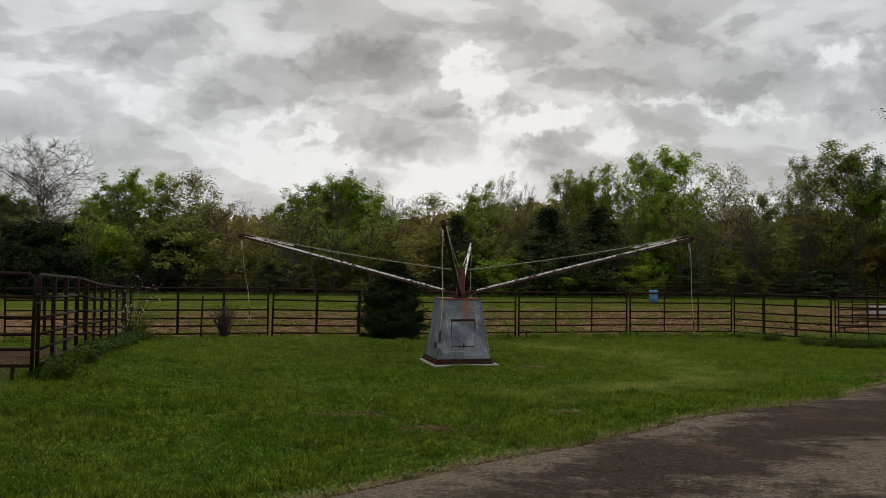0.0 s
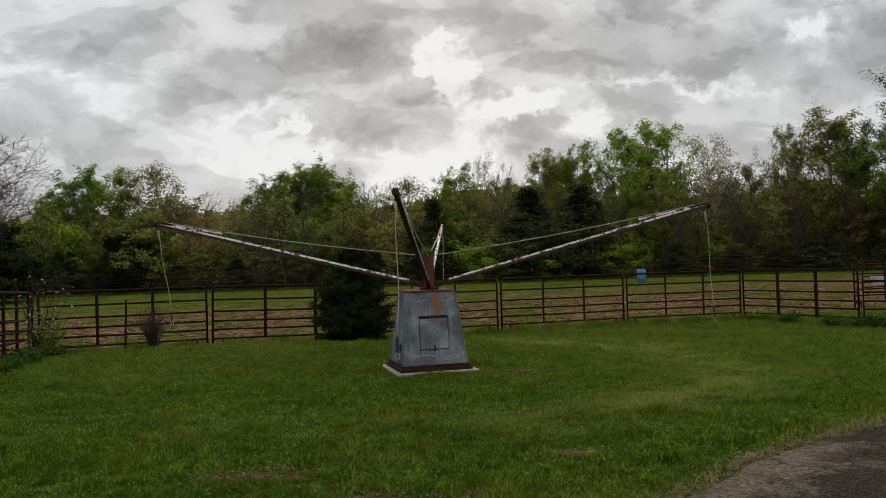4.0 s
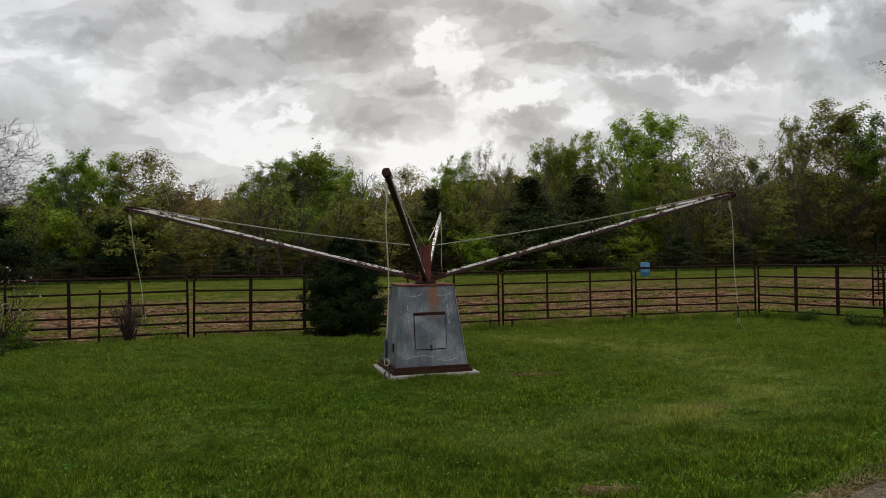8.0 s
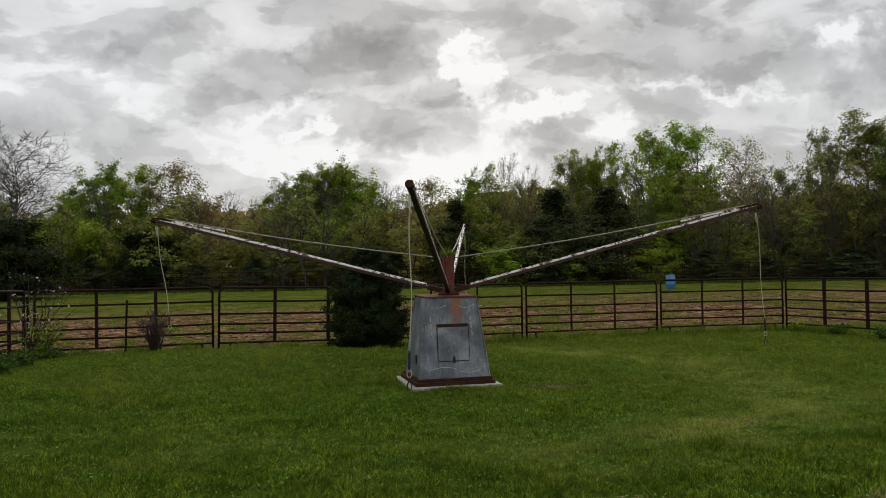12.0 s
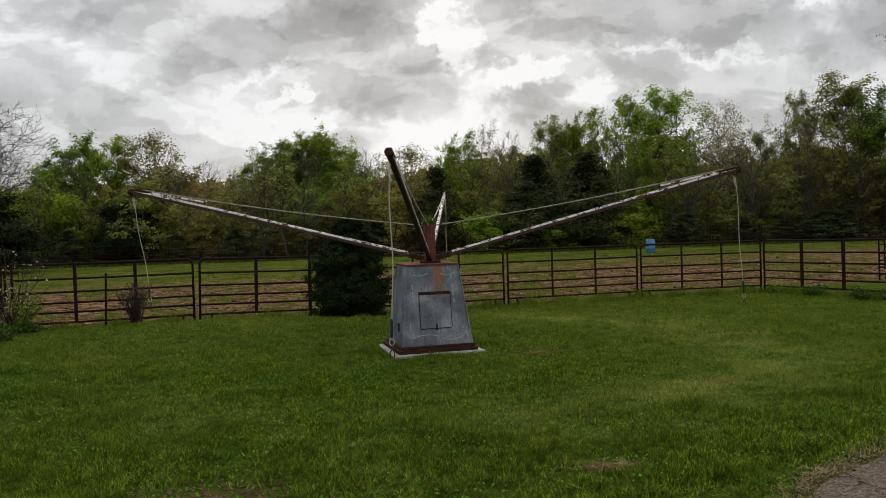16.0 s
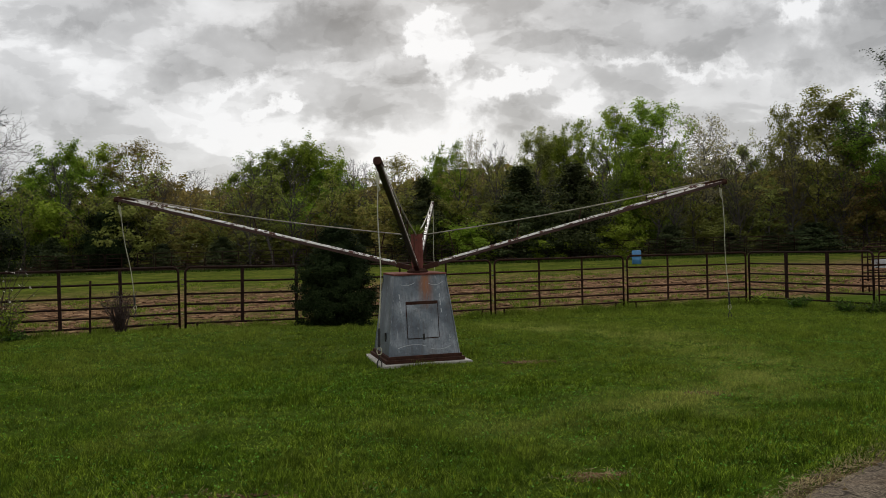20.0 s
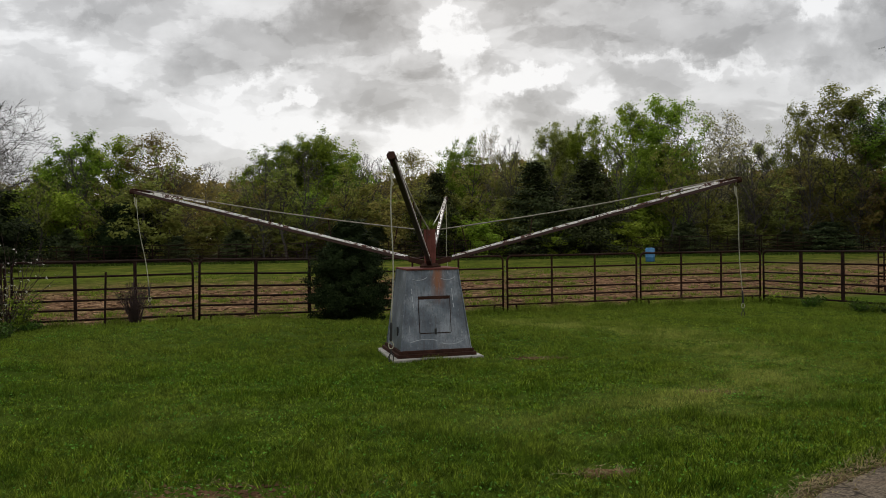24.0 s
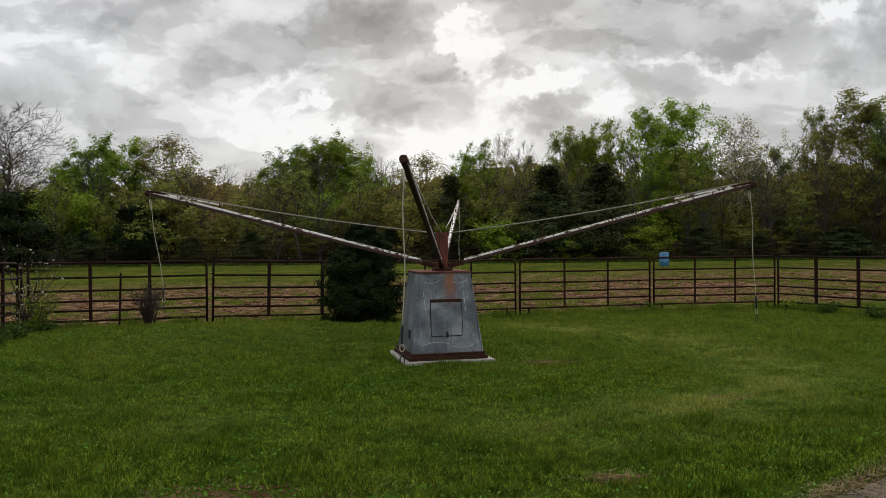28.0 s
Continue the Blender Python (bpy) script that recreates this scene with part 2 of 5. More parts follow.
def mat_pale_bark():
    k = Mat("bark_grey", 0.9, 0, 0.2)
    n = k.noise(5, 6, stretch=(1, 1, 0.3))
    return k.colour(k.ramp(n, [(0.3, (0.05, 0.046, 0.042)), (0.7, (0.15, 0.14, 0.128))])).bump(n, 0.5, 0.02).m


BARK, PALE_BARK = mat_bark(), mat_pale_bark()


def mat_ground():
    k = Mat("lawn_and_field", 1.0, 0, 0.0)
    ax = k.axes(True)
    # behind the fence line the sward gives way to broken red-brown earth, then to pasture
    s = k.op("SUBTRACT", ax[1], k.op("ADD", k.op("MULTIPLY", ax[0], 0.29), 6.3))
    n1, n2, n3 = k.noise(0.16, 5, 0.6, True, 0.6), k.noise(1.6, 6, 0.6, True), k.noise(14, 5, 0.65, True)
    n4 = k.noise(0.5, 4, 0.6, True, 0.4)
    grass = k.ramp(n2, [(0.28, (0.03, 0.05, 0.006)), (0.5, (0.05, 0.08, 0.010)), (0.68, (0.07, 0.095, 0.016)), (0.8, (0.09, 0.085, 0.03))])
    grass = k.mix(k.op("MULTIPLY", n3, 0.5), grass, (0.018, 0.022, 0.006))
    pasture = k.ramp(n4, [(0.3, (0.04, 0.055, 0.009)), (0.5, (0.075, 0.095, 0.013)), (0.7, (0.135, 0.13, 0.026))])
    pasture = k.mix(k.op("MULTIPLY", k.mask(k.noise(2.6, 6, 0.65, True, 0.5), 0.42, 0.60), 0.65), pasture, (0.028, 0.034, 0.009))
    earth = k.ramp(k.noise(2.4, 8, 0.7, True, 0.4), [(0.38, (0.02, 0.011, 0.006)), (0.47, (0.09, 0.05, 0.026)), (0.55, (0.22, 0.13, 0.07)), (0.66, (0.42, 0.28, 0.17))])
    earth = k.mix(k.mask(n3, 0.42, 0.66), earth, (0.07, 0.042, 0.03))
    near = k.op("MULTIPLY", k.op("DIVIDE", s, 3.0, True), k.op("SUBTRACT", 1.0, k.op("DIVIDE", k.op("SUBTRACT", s, 13.0), 12.0, True), True), True)
    bare = k.op("MULTIPLY", near, k.mask(k.op("ADD", n1, k.op("MULTIPLY", n4, 0.7)), 0.665, 0.83), True)
    c = k.mix(k.op("DIVIDE", k.op("SUBTRACT", s, 0.3), 1.2, True), grass, pasture)
    c = k.mix(bare, c, earth)
    pen = k.op("SUBTRACT", k.op("SUBTRACT", -7.95, k.op("MULTIPLY", ax[1], 0.29)), ax[0])
    mud = k.op("MULTIPLY", k.op("DIVIDE", pen, 0.5, True), k.op("DIVIDE", k.op("SUBTRACT", 1.5, ax[1]), 2.0, True))
    c = k.mix(mud, c, k.mix(0.75, earth, (0.034, 0.026, 0.019)))
    litter = k.ramp(n2, [(0.3, (0.03, 0.026, 0.014)), (0.7, (0.09, 0.075, 0.04))])
    c = k.mix(k.op("DIVIDE", k.op("SUBTRACT", ax[1], 45.2), 1.5, True), c, litter)
    return k.colour(c).bump(k.op("ADD", n3, k.op("MULTIPLY", n2, 1.5)), 0.8, 0.05).m


def mat_grass():
    k = Mat("grass_blade", 0.85, 0, 0.03)
    # many near-black and some pale blades put shaded gaps and lit tips in colour
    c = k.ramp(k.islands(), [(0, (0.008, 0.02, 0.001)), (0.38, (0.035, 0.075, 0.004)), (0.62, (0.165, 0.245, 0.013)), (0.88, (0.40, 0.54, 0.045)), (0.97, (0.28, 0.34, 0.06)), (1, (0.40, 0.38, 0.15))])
    n = k.noise(0.45, 5, 0.6, True, 0.5)
    c = k.mix(k.mask(n, 0.46, 0.66), c, k.mix(0.45, c, (0.25, 0.26, 0.04)))
    ax = k.axes(True)
    # the ring that the horses have worn, paler and patchy
    ring = k.op("SQRT", k.op("ADD", k.op("POWER", ax[0], 2.0), k.op("POWER", k.op("ADD", ax[1], 0.6), 2.0)))
    track = k.op("SUBTRACT", 1.0, k.op("ABSOLUTE", k.op("DIVIDE", k.op("SUBTRACT", ring, 5.0), 1.5)), True)
    c = k.mix(k.mask(k.noise(0.9, 5, 0.65, True), 0.40, 0.54), k.mix(0.6, c, (0.035, 0.105, 0.005)), c)
    # clump-sized light and dark noise paints lit tufts and shaded hollows between them
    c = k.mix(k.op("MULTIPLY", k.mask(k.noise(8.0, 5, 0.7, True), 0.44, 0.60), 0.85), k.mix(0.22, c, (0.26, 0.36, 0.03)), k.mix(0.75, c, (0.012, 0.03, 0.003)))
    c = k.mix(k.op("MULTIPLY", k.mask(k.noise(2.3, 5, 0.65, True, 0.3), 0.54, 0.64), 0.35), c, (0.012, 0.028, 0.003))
    # paler, yellower blades put the brighter lit look of the knoll into the colour
    c = k.mix(k.op("MULTIPLY", k.op("DIVIDE", k.op("ADD", ax[1], 2.5), 4.0, True), 0.3), c, (0.27, 0.32, 0.05))
    track = k.op("MULTIPLY", track, k.mask(k.noise(1.3, 5, 0.6, True), 0.38, 0.58))
    c = k.mix(k.op("MULTIPLY", track, k.op("ADD", k.op("MULTIPLY", k.op("DIVIDE", ax[0], 2.5, True), 0.62), 0.14)), c, (0.40, 0.42, 0.10))
    # fine dark noise stands in for shadow in the gaps between blades
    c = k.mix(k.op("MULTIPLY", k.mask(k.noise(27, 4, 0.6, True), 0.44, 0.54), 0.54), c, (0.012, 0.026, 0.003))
    return k.colour(c).leafy(0.3, c).m


def mat_asphalt():
    k = Mat("old_asphalt", 1.0, 0, 0.02)
    n1, n2, n3 = k.noise(0.55, 10, 0.72, True, 0.25, (1.0, 1.4, 1.0)), k.noise(70, 4, 0.75, True), k.noise(5, 7, 0.7, True)
    ax = k.axes(True)
    # damp core along the drive, paler margin by the grass
    inward = k.op("DIVIDE", k.op("SUBTRACT", k.op("SUBTRACT", k.op("MULTIPLY", ax[0], 0.93), ax[1]), 10.4), 1.37)
    core = k.op("SUBTRACT", 1.0, k.op("ABSOLUTE", k.op("DIVIDE", k.op("SUBTRACT", inward, 1.15), 1.25)), True)
    core = k.op("MULTIPLY", core, 1.5, True)
    fleck = k.noise(16, 6, 0.75, True)
    field = k.op("ADD", k.op("ADD", k.op("MULTIPLY", n1, 0.95), k.op("MULTIPLY", n3, 0.28)), k.op("MULTIPLY", fleck, 0.22))
    wet = k.mask(k.op("ADD", field, k.op("MULTIPLY", core, 0.14)), 0.735, 0.845)
    dry = k.ramp(k.op("ADD", k.op("MULTIPLY", n2, 0.6), k.op("MULTIPLY", k.noise(22, 5, 0.75, True), 0.4)), [(0.34, (0.020, 0.016, 0.012)), (0.48, (0.078, 0.062, 0.045)), (0.64, (0.235, 0.19, 0.14))])
    damp = k.ramp(n2, [(0.32, (0.008, 0.006, 0.0047)), (0.5, (0.024, 0.019, 0.0135)), (0.66, (0.10, 0.08, 0.058))])
    c = k.mix(wet, dry, damp)
    c = k.mix(k.mask(k.noise(1.1, 5, 0.6, True), 0.55, 0.75), c, k.mix(0.4, c, (0.16, 0.10, 0.06)))
    crack = k.t.nodes.new("ShaderNodeTexVoronoi")
    crack.feature = "DISTANCE_TO_EDGE"
    crack.inputs["Scale"].default_value = 1.3
    warp = k.t.nodes.new("ShaderNodeVectorMath")
    warp.operation = "ADD"
    wn = k.t.nodes.new("ShaderNodeTexNoise")
    wn.inputs["Scale"].default_value = 2.5
    k.link(k.where(True), wn.inputs["Vector"])
    k.link(k.where(True), warp.inputs[0])
    k.link(wn.outputs["Color"], warp.inputs[1])
    k.link(warp.outputs[0], crack.inputs["Vector"])
    ck = k.ramp(crack.outputs["Distance"], [(0.0, (1, 1, 1)), (0.026, (0, 0, 0))])
    ck = k.op("MULTIPLY", ck, k.mask(k.noise(0.7, 3, world=True), 0.45, 0.6))
    c = k.mix(ck, c, (0.02, 0.017, 0.014))
    return k.colour(c).bump(k.op("SUBTRACT", k.op("ADD", n2, n3), k.op("MULTIPLY", ck, 2.0)), 0.5, 0.012).m


def mat_sheet():
    """Weathered galvanised sheet with scratches, and one rust run under the lid of the front."""
    k = Mat("galvanised_sheet", 0.5, 0.2, 0.4)
    n1, n2 = k.noise(2.2, 6, 0.6), k.noise(26, 4, 0.6, stretch=(1, 1, 0.12))
    c = k.ramp(n1, [(0.34, (0.055, 0.066, 0.08)), (0.5, (0.125, 0.145, 0.168)), (0.64, (0.24, 0.262, 0.285))])
    c = k.mix(k.op("MULTIPLY", k.mask(n2, 0.47, 0.64), 0.4), c, (0.075, 0.07, 0.068))
    c = k.mix(k.op("MULTIPLY", k.mask(k.noise(9, 5, 0.7, dist=1.5, stretch=(1, 1, 0.35)), 0.60, 0.64), 0.4), c, (0.40, 0.42, 0.44))
    c = k.mix(k.op("MULTIPLY", k.mask(k.noise(34, 5, 0.7), 0.52, 0.66), 0.45), c, (0.045, 0.05, 0.056))
    ax = k.axes()
    run = k.op("MULTIPLY", k.op("SUBTRACT", 1.0, k.op("DIVIDE", k.op("ABSOLUTE", k.op("SUBTRACT", ax[0], 0.075)), 0.14), True),
               k.op("DIVIDE", k.op("SUBTRACT", ax[2], 0.78), 0.35, True))
    run = k.op("MULTIPLY", run, k.mask(k.noise(22, 4, 0.6, stretch=(1, 1, 0.06)), 0.36, 0.52), True)
    c = k.mix(run, c, (0.24, 0.085, 0.025))
    low = k.mask(k.noise(5, 5, 0.65), 0.6, 0.75)
    c = k.mix(k.op("MULTIPLY", low, 0.5), c, (0.09, 0.065, 0.05))
    k.rough(k.ramp(n1, [(0.3, (0.38, 0.38, 0.38)), (0.8, (0.62, 0.62, 0.62))]))
    return k.colour(c).bump(k.op("ADD", n1, k.op("MULTIPLY", n2, 0.2)), 0.25, 0.02).m


def mat_rust(name, dark, light, scale=14):
    k = Mat(name, 0.9, 0.0, 0.06)
    n, g = k.noise(scale, 6, 0.65), k.noise(scale * 7, 3, 0.6)
    c = k.ramp(n, [(0.3, dark), (0.6, tuple((a + b) / 2 for a, b in zip(dark, light))), (0.8, light)])
    c = k.mix(k.op("MULTIPLY", g, 0.35), c, dark)
    return k.colour(c).bump(g, 0.3, 0.004).m


def mat_peeling(name="peeling_white_paint", lo=0.455, hi=0.49, upper=True, rust_tone=1.0):
    """White paint flaking off a rusted tube."""
    k = Mat(name, 0.65, 0.0, 0.35)
    n, g = k.noise(8.5, 8, 0.72, stretch=(1, 1.6, 1.6)), k.noise(40, 4, 0.6)
    paint = k.ramp(g, [(0.3, (0.66, 0.63, 0.58)), (0.7, (0.84, 0.82, 0.78))])
    rust = k.ramp(g, [(0.3, tuple(v * rust_tone for v in (0.05, 0.022, 0.016))), (0.7, tuple(v * rust_tone for v in (0.15, 0.06, 0.042)))])
    keep = k.mask(k.op("ADD", k.op("MULTIPLY", n, 0.85), k.op("MULTIPLY", g, 0.15)), lo, hi)
    # faces turned down get bare rust only, an underside shade set by colour
    if upper:
        nz = k.t.nodes.new("ShaderNodeSeparateXYZ")
        k.link(k.tc.outputs["Normal"], nz.inputs[0])
        keep = k.op("MULTIPLY", keep, k.mask(k.op("ADD", nz.outputs[2], 0.5), 0.1, 0.3))
    return k.colour(k.mix(keep, rust, paint)).bump(k.op("ADD", keep, g), 0.3, 0.003).m


def mat_plain(name, dark, light, rough=0.6, scale=9, metal=0.0, bump=0.2):
    k = Mat(name, rough, metal, 0.4 if rough < 1.0 else 0.03)
    n, g = k.noise(scale, 5, 0.6), k.noise(scale * 9, 3, 0.6)
    return k.colour(k.mix(k.op("MULTIPLY", g, 0.3), k.ramp(n, [(0.3, dark), (0.7, light)]), dark)).bump(g, bump, 0.004).m


GROUND, GRASS, ASPHALT, SHEET = mat_ground(), mat_grass(), mat_asphalt(), mat_sheet()
RUST = mat_rust("rusty_iron", (0.022, 0.012, 0.009), (0.085, 0.038, 0.026))
RED_RUST = mat_rust("red_oxide_iron", (0.09, 0.03, 0.024), (0.21, 0.08, 0.062), 6)
PIPE = mat_rust("rusted_brown_pipe", (0.013, 0.007, 0.005), (0.055, 0.022, 0.014), 8)
DARK_PIPE = mat_rust("dark_pipe", (0.010, 0.006, 0.005), (0.042, 0.02, 0.014), 8)
PEELING = mat_peeling()
# rust toned down to 0.4 so the lower half of an arm looks shaded
SHADED_WORN = mat_peeling("shaded_worn_iron", 0.64, 0.68, False, 0.4)
CONCRETE = mat_plain("concrete", (0.15, 0.14, 0.12), (0.38, 0.36, 0.32), 0.9, 5, 0, 0.5)
ROPE = mat_plain("pale_rope", (0.25, 0.24, 0.17), (0.44, 0.43, 0.32), 0.9, 60)
CHAIN = mat_plain("black_snap", (0.012, 0.012, 0.012), (0.035, 0.033, 0.03), 0.5, 30, 0.3)
SCUFF = mat_plain("chalky_scuff", (0.28, 0.30, 0.31), (0.46, 0.48, 0.49), 0.9, 40)
BLUE = mat_plain("blue_plastic", (0.035, 0.13, 0.26), (0.065, 0.2, 0.37), 0.5, 5)
WHITE_PVC = mat_plain("white_plastic_pipe", (0.62, 0.62, 0.60), (0.8, 0.8, 0.78), 0.4, 6)
YELLOW = mat_plain("pale_yellow_wood", (0.45, 0.38, 0.2), (0.62, 0.55, 0.33), 0.8, 6)
ORANGE = mat_plain("orange_red_plastic", (0.32, 0.035, 0.018), (0.5, 0.08, 0.035), 0.5, 5)
TROUGH = mat_plain("galvanised_trough", (0.35, 0.37, 0.39), (0.55, 0.57, 0.6), 0.4, 4, 0.6)
SOIL = mat_plain("red_soil", (0.05, 0.027, 0.014), (0.19, 0.11, 0.058), 1.0, 3, 0, 0.8)
CLOD = mat_plain("broken_clod", (0.05, 0.027, 0.015), (0.26, 0.155, 0.085), 1.0, 2.2, 0, 0.8)
VERGE = mat_plain("crumbled_edge", (0.016, 0.012, 0.005), (0.115, 0.08, 0.035), 1.0, 9, 0, 0.8)
DULL_ROD = mat_plain("dull_rod", (0.14, 0.12, 0.09), (0.36, 0.33, 0.27), 0.7, 12)
STRAW = mat_plain("dry_stem", (0.08, 0.06, 0.022), (0.26, 0.20, 0.075), 0.9, 8)
TWIG = mat_plain("red_brown_twig", (0.018, 0.010, 0.008), (0.05, 0.027, 0.02), 0.9, 9)
WEED_STEM = mat_plain("green_stem", (0.03, 0.04, 0.012), (0.08, 0.09, 0.03), 0.9, 8)
BLOSSOM = make_leaf("white_blossom", (0.30, 0.29, 0.24), (0.5, 0.48, 0.42), 0.3)


# ---- mesh helpers ----
class Geo:
    """Collects vertices and faces for one mesh."""

    def __init__(self):
        self.v, self.f = [], []

    def quad_ring(self, a, b, n):
        for i in range(n):
            self.f.append((a + i, a + (i + 1) % n, b + (i + 1) % n, b + i))

    def tube(self, pts, radii, n=6, caps=True):
        pts = [Vector(p) for p in pts]
        if not isinstance(radii, (list, tuple)):
            radii = [radii] * len(pts)
        side = None
        first = prev = None
        for i, p in enumerate(pts):
            d = (pts[min(i + 1, len(pts) - 1)] - pts[max(i - 1, 0)]).normalized()
            if side is None:
                side = d.orthogonal().normalized()
            side = (side - d * side.dot(d)).normalized()
            other = d.cross(side)
            base = len(self.v)
            for k in range(n):
                a = 2 * math.pi * (k + 0.5) / n
                self.v.append(tuple(p + (side * math.cos(a) + other * math.sin(a)) * radii[i]))
            if prev is not None:
                self.quad_ring(prev, base, n)
            else:
                first = base
            prev = base
        if caps:
            self.f.append(tuple(first + k for k in reversed(range(n))))
            self.f.append(tuple(prev + k for k in range(n)))
        return self

    def bar(self, a, b, w, h, up=(0, 0, 1)):
        """A rectangular bar from a to b, w across and h high."""
        a, b = Vector(a), Vector(b)
        d = (b - a).normalized()
        s = d.cross(Vector(up))
        s = s.normalized() if s.length > 1e-6 else Vector((1, 0, 0))
        u = s.cross(d)
        i = len(self.v)
        for p in (a, b):
            for x, y in ((-1, -1), (1, -1), (1, 1), (-1, 1)):
                self.v.append(tuple(p + s * x * w / 2 + u * y * h / 2))
        self.quad_ring(i, i + 4, 4)
        self.f += [(i + 3, i + 2, i + 1, i), (i + 4, i + 5, i + 6, i + 7)]
        return self

    def box(self, lo, hi):
        m = [(a + b) / 2 for a, b in zip(lo, hi)]
        return self.bar((lo[0], m[1], m[2]), (hi[0], m[1], m[2]), hi[1] - lo[1], hi[2] - lo[2])

    def mesh(self, name, smooth=False, bevel=0.0):
        me = bpy.data.meshes.new(name)
        me.from_pydata(self.v, [], self.f)
        bm = bmesh.new()
        bm.from_mesh(me)
        bmesh.ops.recalc_face_normals(bm, faces=bm.faces)
        if bevel:
            sharp = [e for e in bm.edges if len(e.link_faces) == 2 and e.calc_face_angle(0) > 0.6]
            bmesh.ops.bevel(bm, geom=sharp, offset=bevel, segments=2, affect="EDGES", profile=0.6)
        bm.to_mesh(me)
        bm.free()
        if smooth:
            me.polygons.foreach_set("use_smooth", [True] * len(me.polygons))
        return me


def part(name, geo, material, parent=None, label="", smooth=False, bevel=0.0):
    me = geo if isinstance(geo, bpy.types.Mesh) else geo.mesh(name, smooth, bevel)
    if not me.materials:
        me.materials.append(material)
    ob = new(name, me)
    if parent is not None:
        ob.parent = parent
    if label:
        ob["label"] = label
    return ob


def raw_mesh(name, verts, faces_n, material):
    """A mesh of loose triangles or quads from a numpy array (count * n, 3)."""
    me = bpy.data.meshes.new(name)
    total = len(verts)
    me.vertices.add(total)
    me.vertices.foreach_set("co", verts.astype(np.float32).ravel())
    me.loops.add(total)
    me.loops.foreach_set("vertex_index", np.arange(total, dtype=np.int32))
    me.polygons.add(total // faces_n)
    me.polygons.foreach_set("loop_start", np.arange(0, total, faces_n, dtype=np.int32))
    me.update(calc_edges=True)
    me.materials.append(material)
    return me


def sm(a, b, x):
    q = min(1.0, max(0.0, (x - a) / (b - a)))
    return q * q * (3 - 2 * q)


def gz(x, y):
    """The height of the ground."""
    z = 0.05 + 0.24 * sm(0, -8, y) + 0.14 * sm(-8, -18, y)
    z += 0.32 * sm(-3, -7, x) * sm(5, -3, y)
    z += -0.06 * sm(3, 9, y) + 0.14 * sm(15, 55, y) * sm(140, 60, abs(x))
    z += 0.27 * math.exp(-((x + 3.6) ** 2 / 17 + (y - 2.7) ** 2 / 3.2))
    z += 0.025 * noise.noise((x * 0.35, y * 0.35, 0.0)) + 0.05 * noise.noise((x * 0.06, y * 0.06, 3.0)) * sm(3, 12, abs(y))
    return z


def fence_line(x):
    return 6.3 + 0.29 * x


def drive_edge(x):
    """Edge of the drive: the asphalt lies towards -y of it."""
    knots = [(-30, -40), (-6, -15.5), (-3, -13), (-1.05, -11.25), (-0.23, -10.35), (0.85, -9.5), (2.0, -8.5), (2.6, -7.85), (3.32, -7.3), (4.4, -6.6),
             (5.45, -5.8), (6.13, -4.95), (7.07, -3.8), (8.4, -2.55), (10.4, -0.8), (14, 0.8), (30, 4), (60, 6)]
    for (x0, y0), (x1, y1) in zip(knots, knots[1:]):
        if x0 <= x <= x1:
            return y0 + (y1 - y0) * (x - x0) / (x1 - x0)
    return -40 if x < 0 else 6


# ---- ground: one sheet to the horizon ----
def build_ground():
    def steps(near, far_lo, far_hi, lo, hi):
        a = list(np.arange(lo, hi + 1e-6, near))
        s, v = near, lo
        left = []
        while v > far_lo:
            s *= 1.25
            v -= s
            left.append(v)
        s, v = near, hi
        right = []
        while v < far_hi:
            s *= 1.25
            v += s
            right.append(v)
        return left[::-1] + a + right

    xs, ys = steps(0.4, -2500, 2500, -14, 16), steps(0.4, -2500, 2500, -20, 26)
    g = Geo()
    for y in ys:
        for x in xs:
            lump = 0.05 * noise.noise((x * 1.7, y * 1.7, 5.0)) * sm(0.8, 3, y - fence_line(x)) * sm(34, 26, y) if abs(x) < 20 else 0
            g.v.append((x, y, gz(x, y) + lump))
    w = len(xs)
    for j in range(len(ys) - 1):
        for i in range(w - 1):
            a = j * w + i
            g.f.append((a, a + 1, a + 1 + w, a + w))
    tagged(part("ground", g, GROUND, smooth=True), "spring lawn running into pasture with broken red-brown earth behind the fence", "ground", kind="structure")


def build_drive():
    g = Geo()
    xs = np.arange(-9, 30.01, 0.12)
    rows = 26
    for x in xs:
        e = drive_edge(x) + 0.10 * noise.noise((x * 1.3, 0, 0)) + 0.05 * noise.noise((x * 5, 2, 0))
        for k in range(rows):
            q = (k / (rows - 1)) ** 1.5
            y = e - q * (e + 45)
            g.v.append((x, y, gz(x, y) + (0.006 if k == 0 else 0.02)))
    for i in range(len(xs) - 1):
        for k in range(rows - 1):
            a = i * rows + k
            g.f.append((a, a + rows, a + rows + 1, a + 1))
    tagged(part("road", g, ASPHALT, smooth=True), "old cracked asphalt drive with dark damp stains and a ragged edge", "driveway", kind="structure")


def build_verge():
    """Bare crumbled earth between the grass and the asphalt."""
    g = Geo()
    xs = np.arange(-8, 14.01, 0.1)
    for x in xs:
        e = drive_edge(x)
        w = 0.16 + 0.14 * abs(noise.noise((x * 0.9, 4, 0))) + 0.10 * noise.noise((x * 4, 6, 0))
        for q in (-0.25, 0.0, 0.5, 1.0):
            y = e + (q * 0.4 if q < 0 else q * w)
            g.v.append((x - 0.5 * q * w, y, gz(x, y) + (0.012 if 0 <= q < 1 else -0.01)))
    for i in range(len(xs) - 1):
        for k in range(3):
            a = i * 4 + k
            g.f.append((a, a + 1, a + 5, a + 4))
    tagged(part("verge", g, VERGE, smooth=True), "narrow strip of bare crumbly earth beside the drive", "verge", kind="structure")


build_ground()
build_drive()
build_verge()


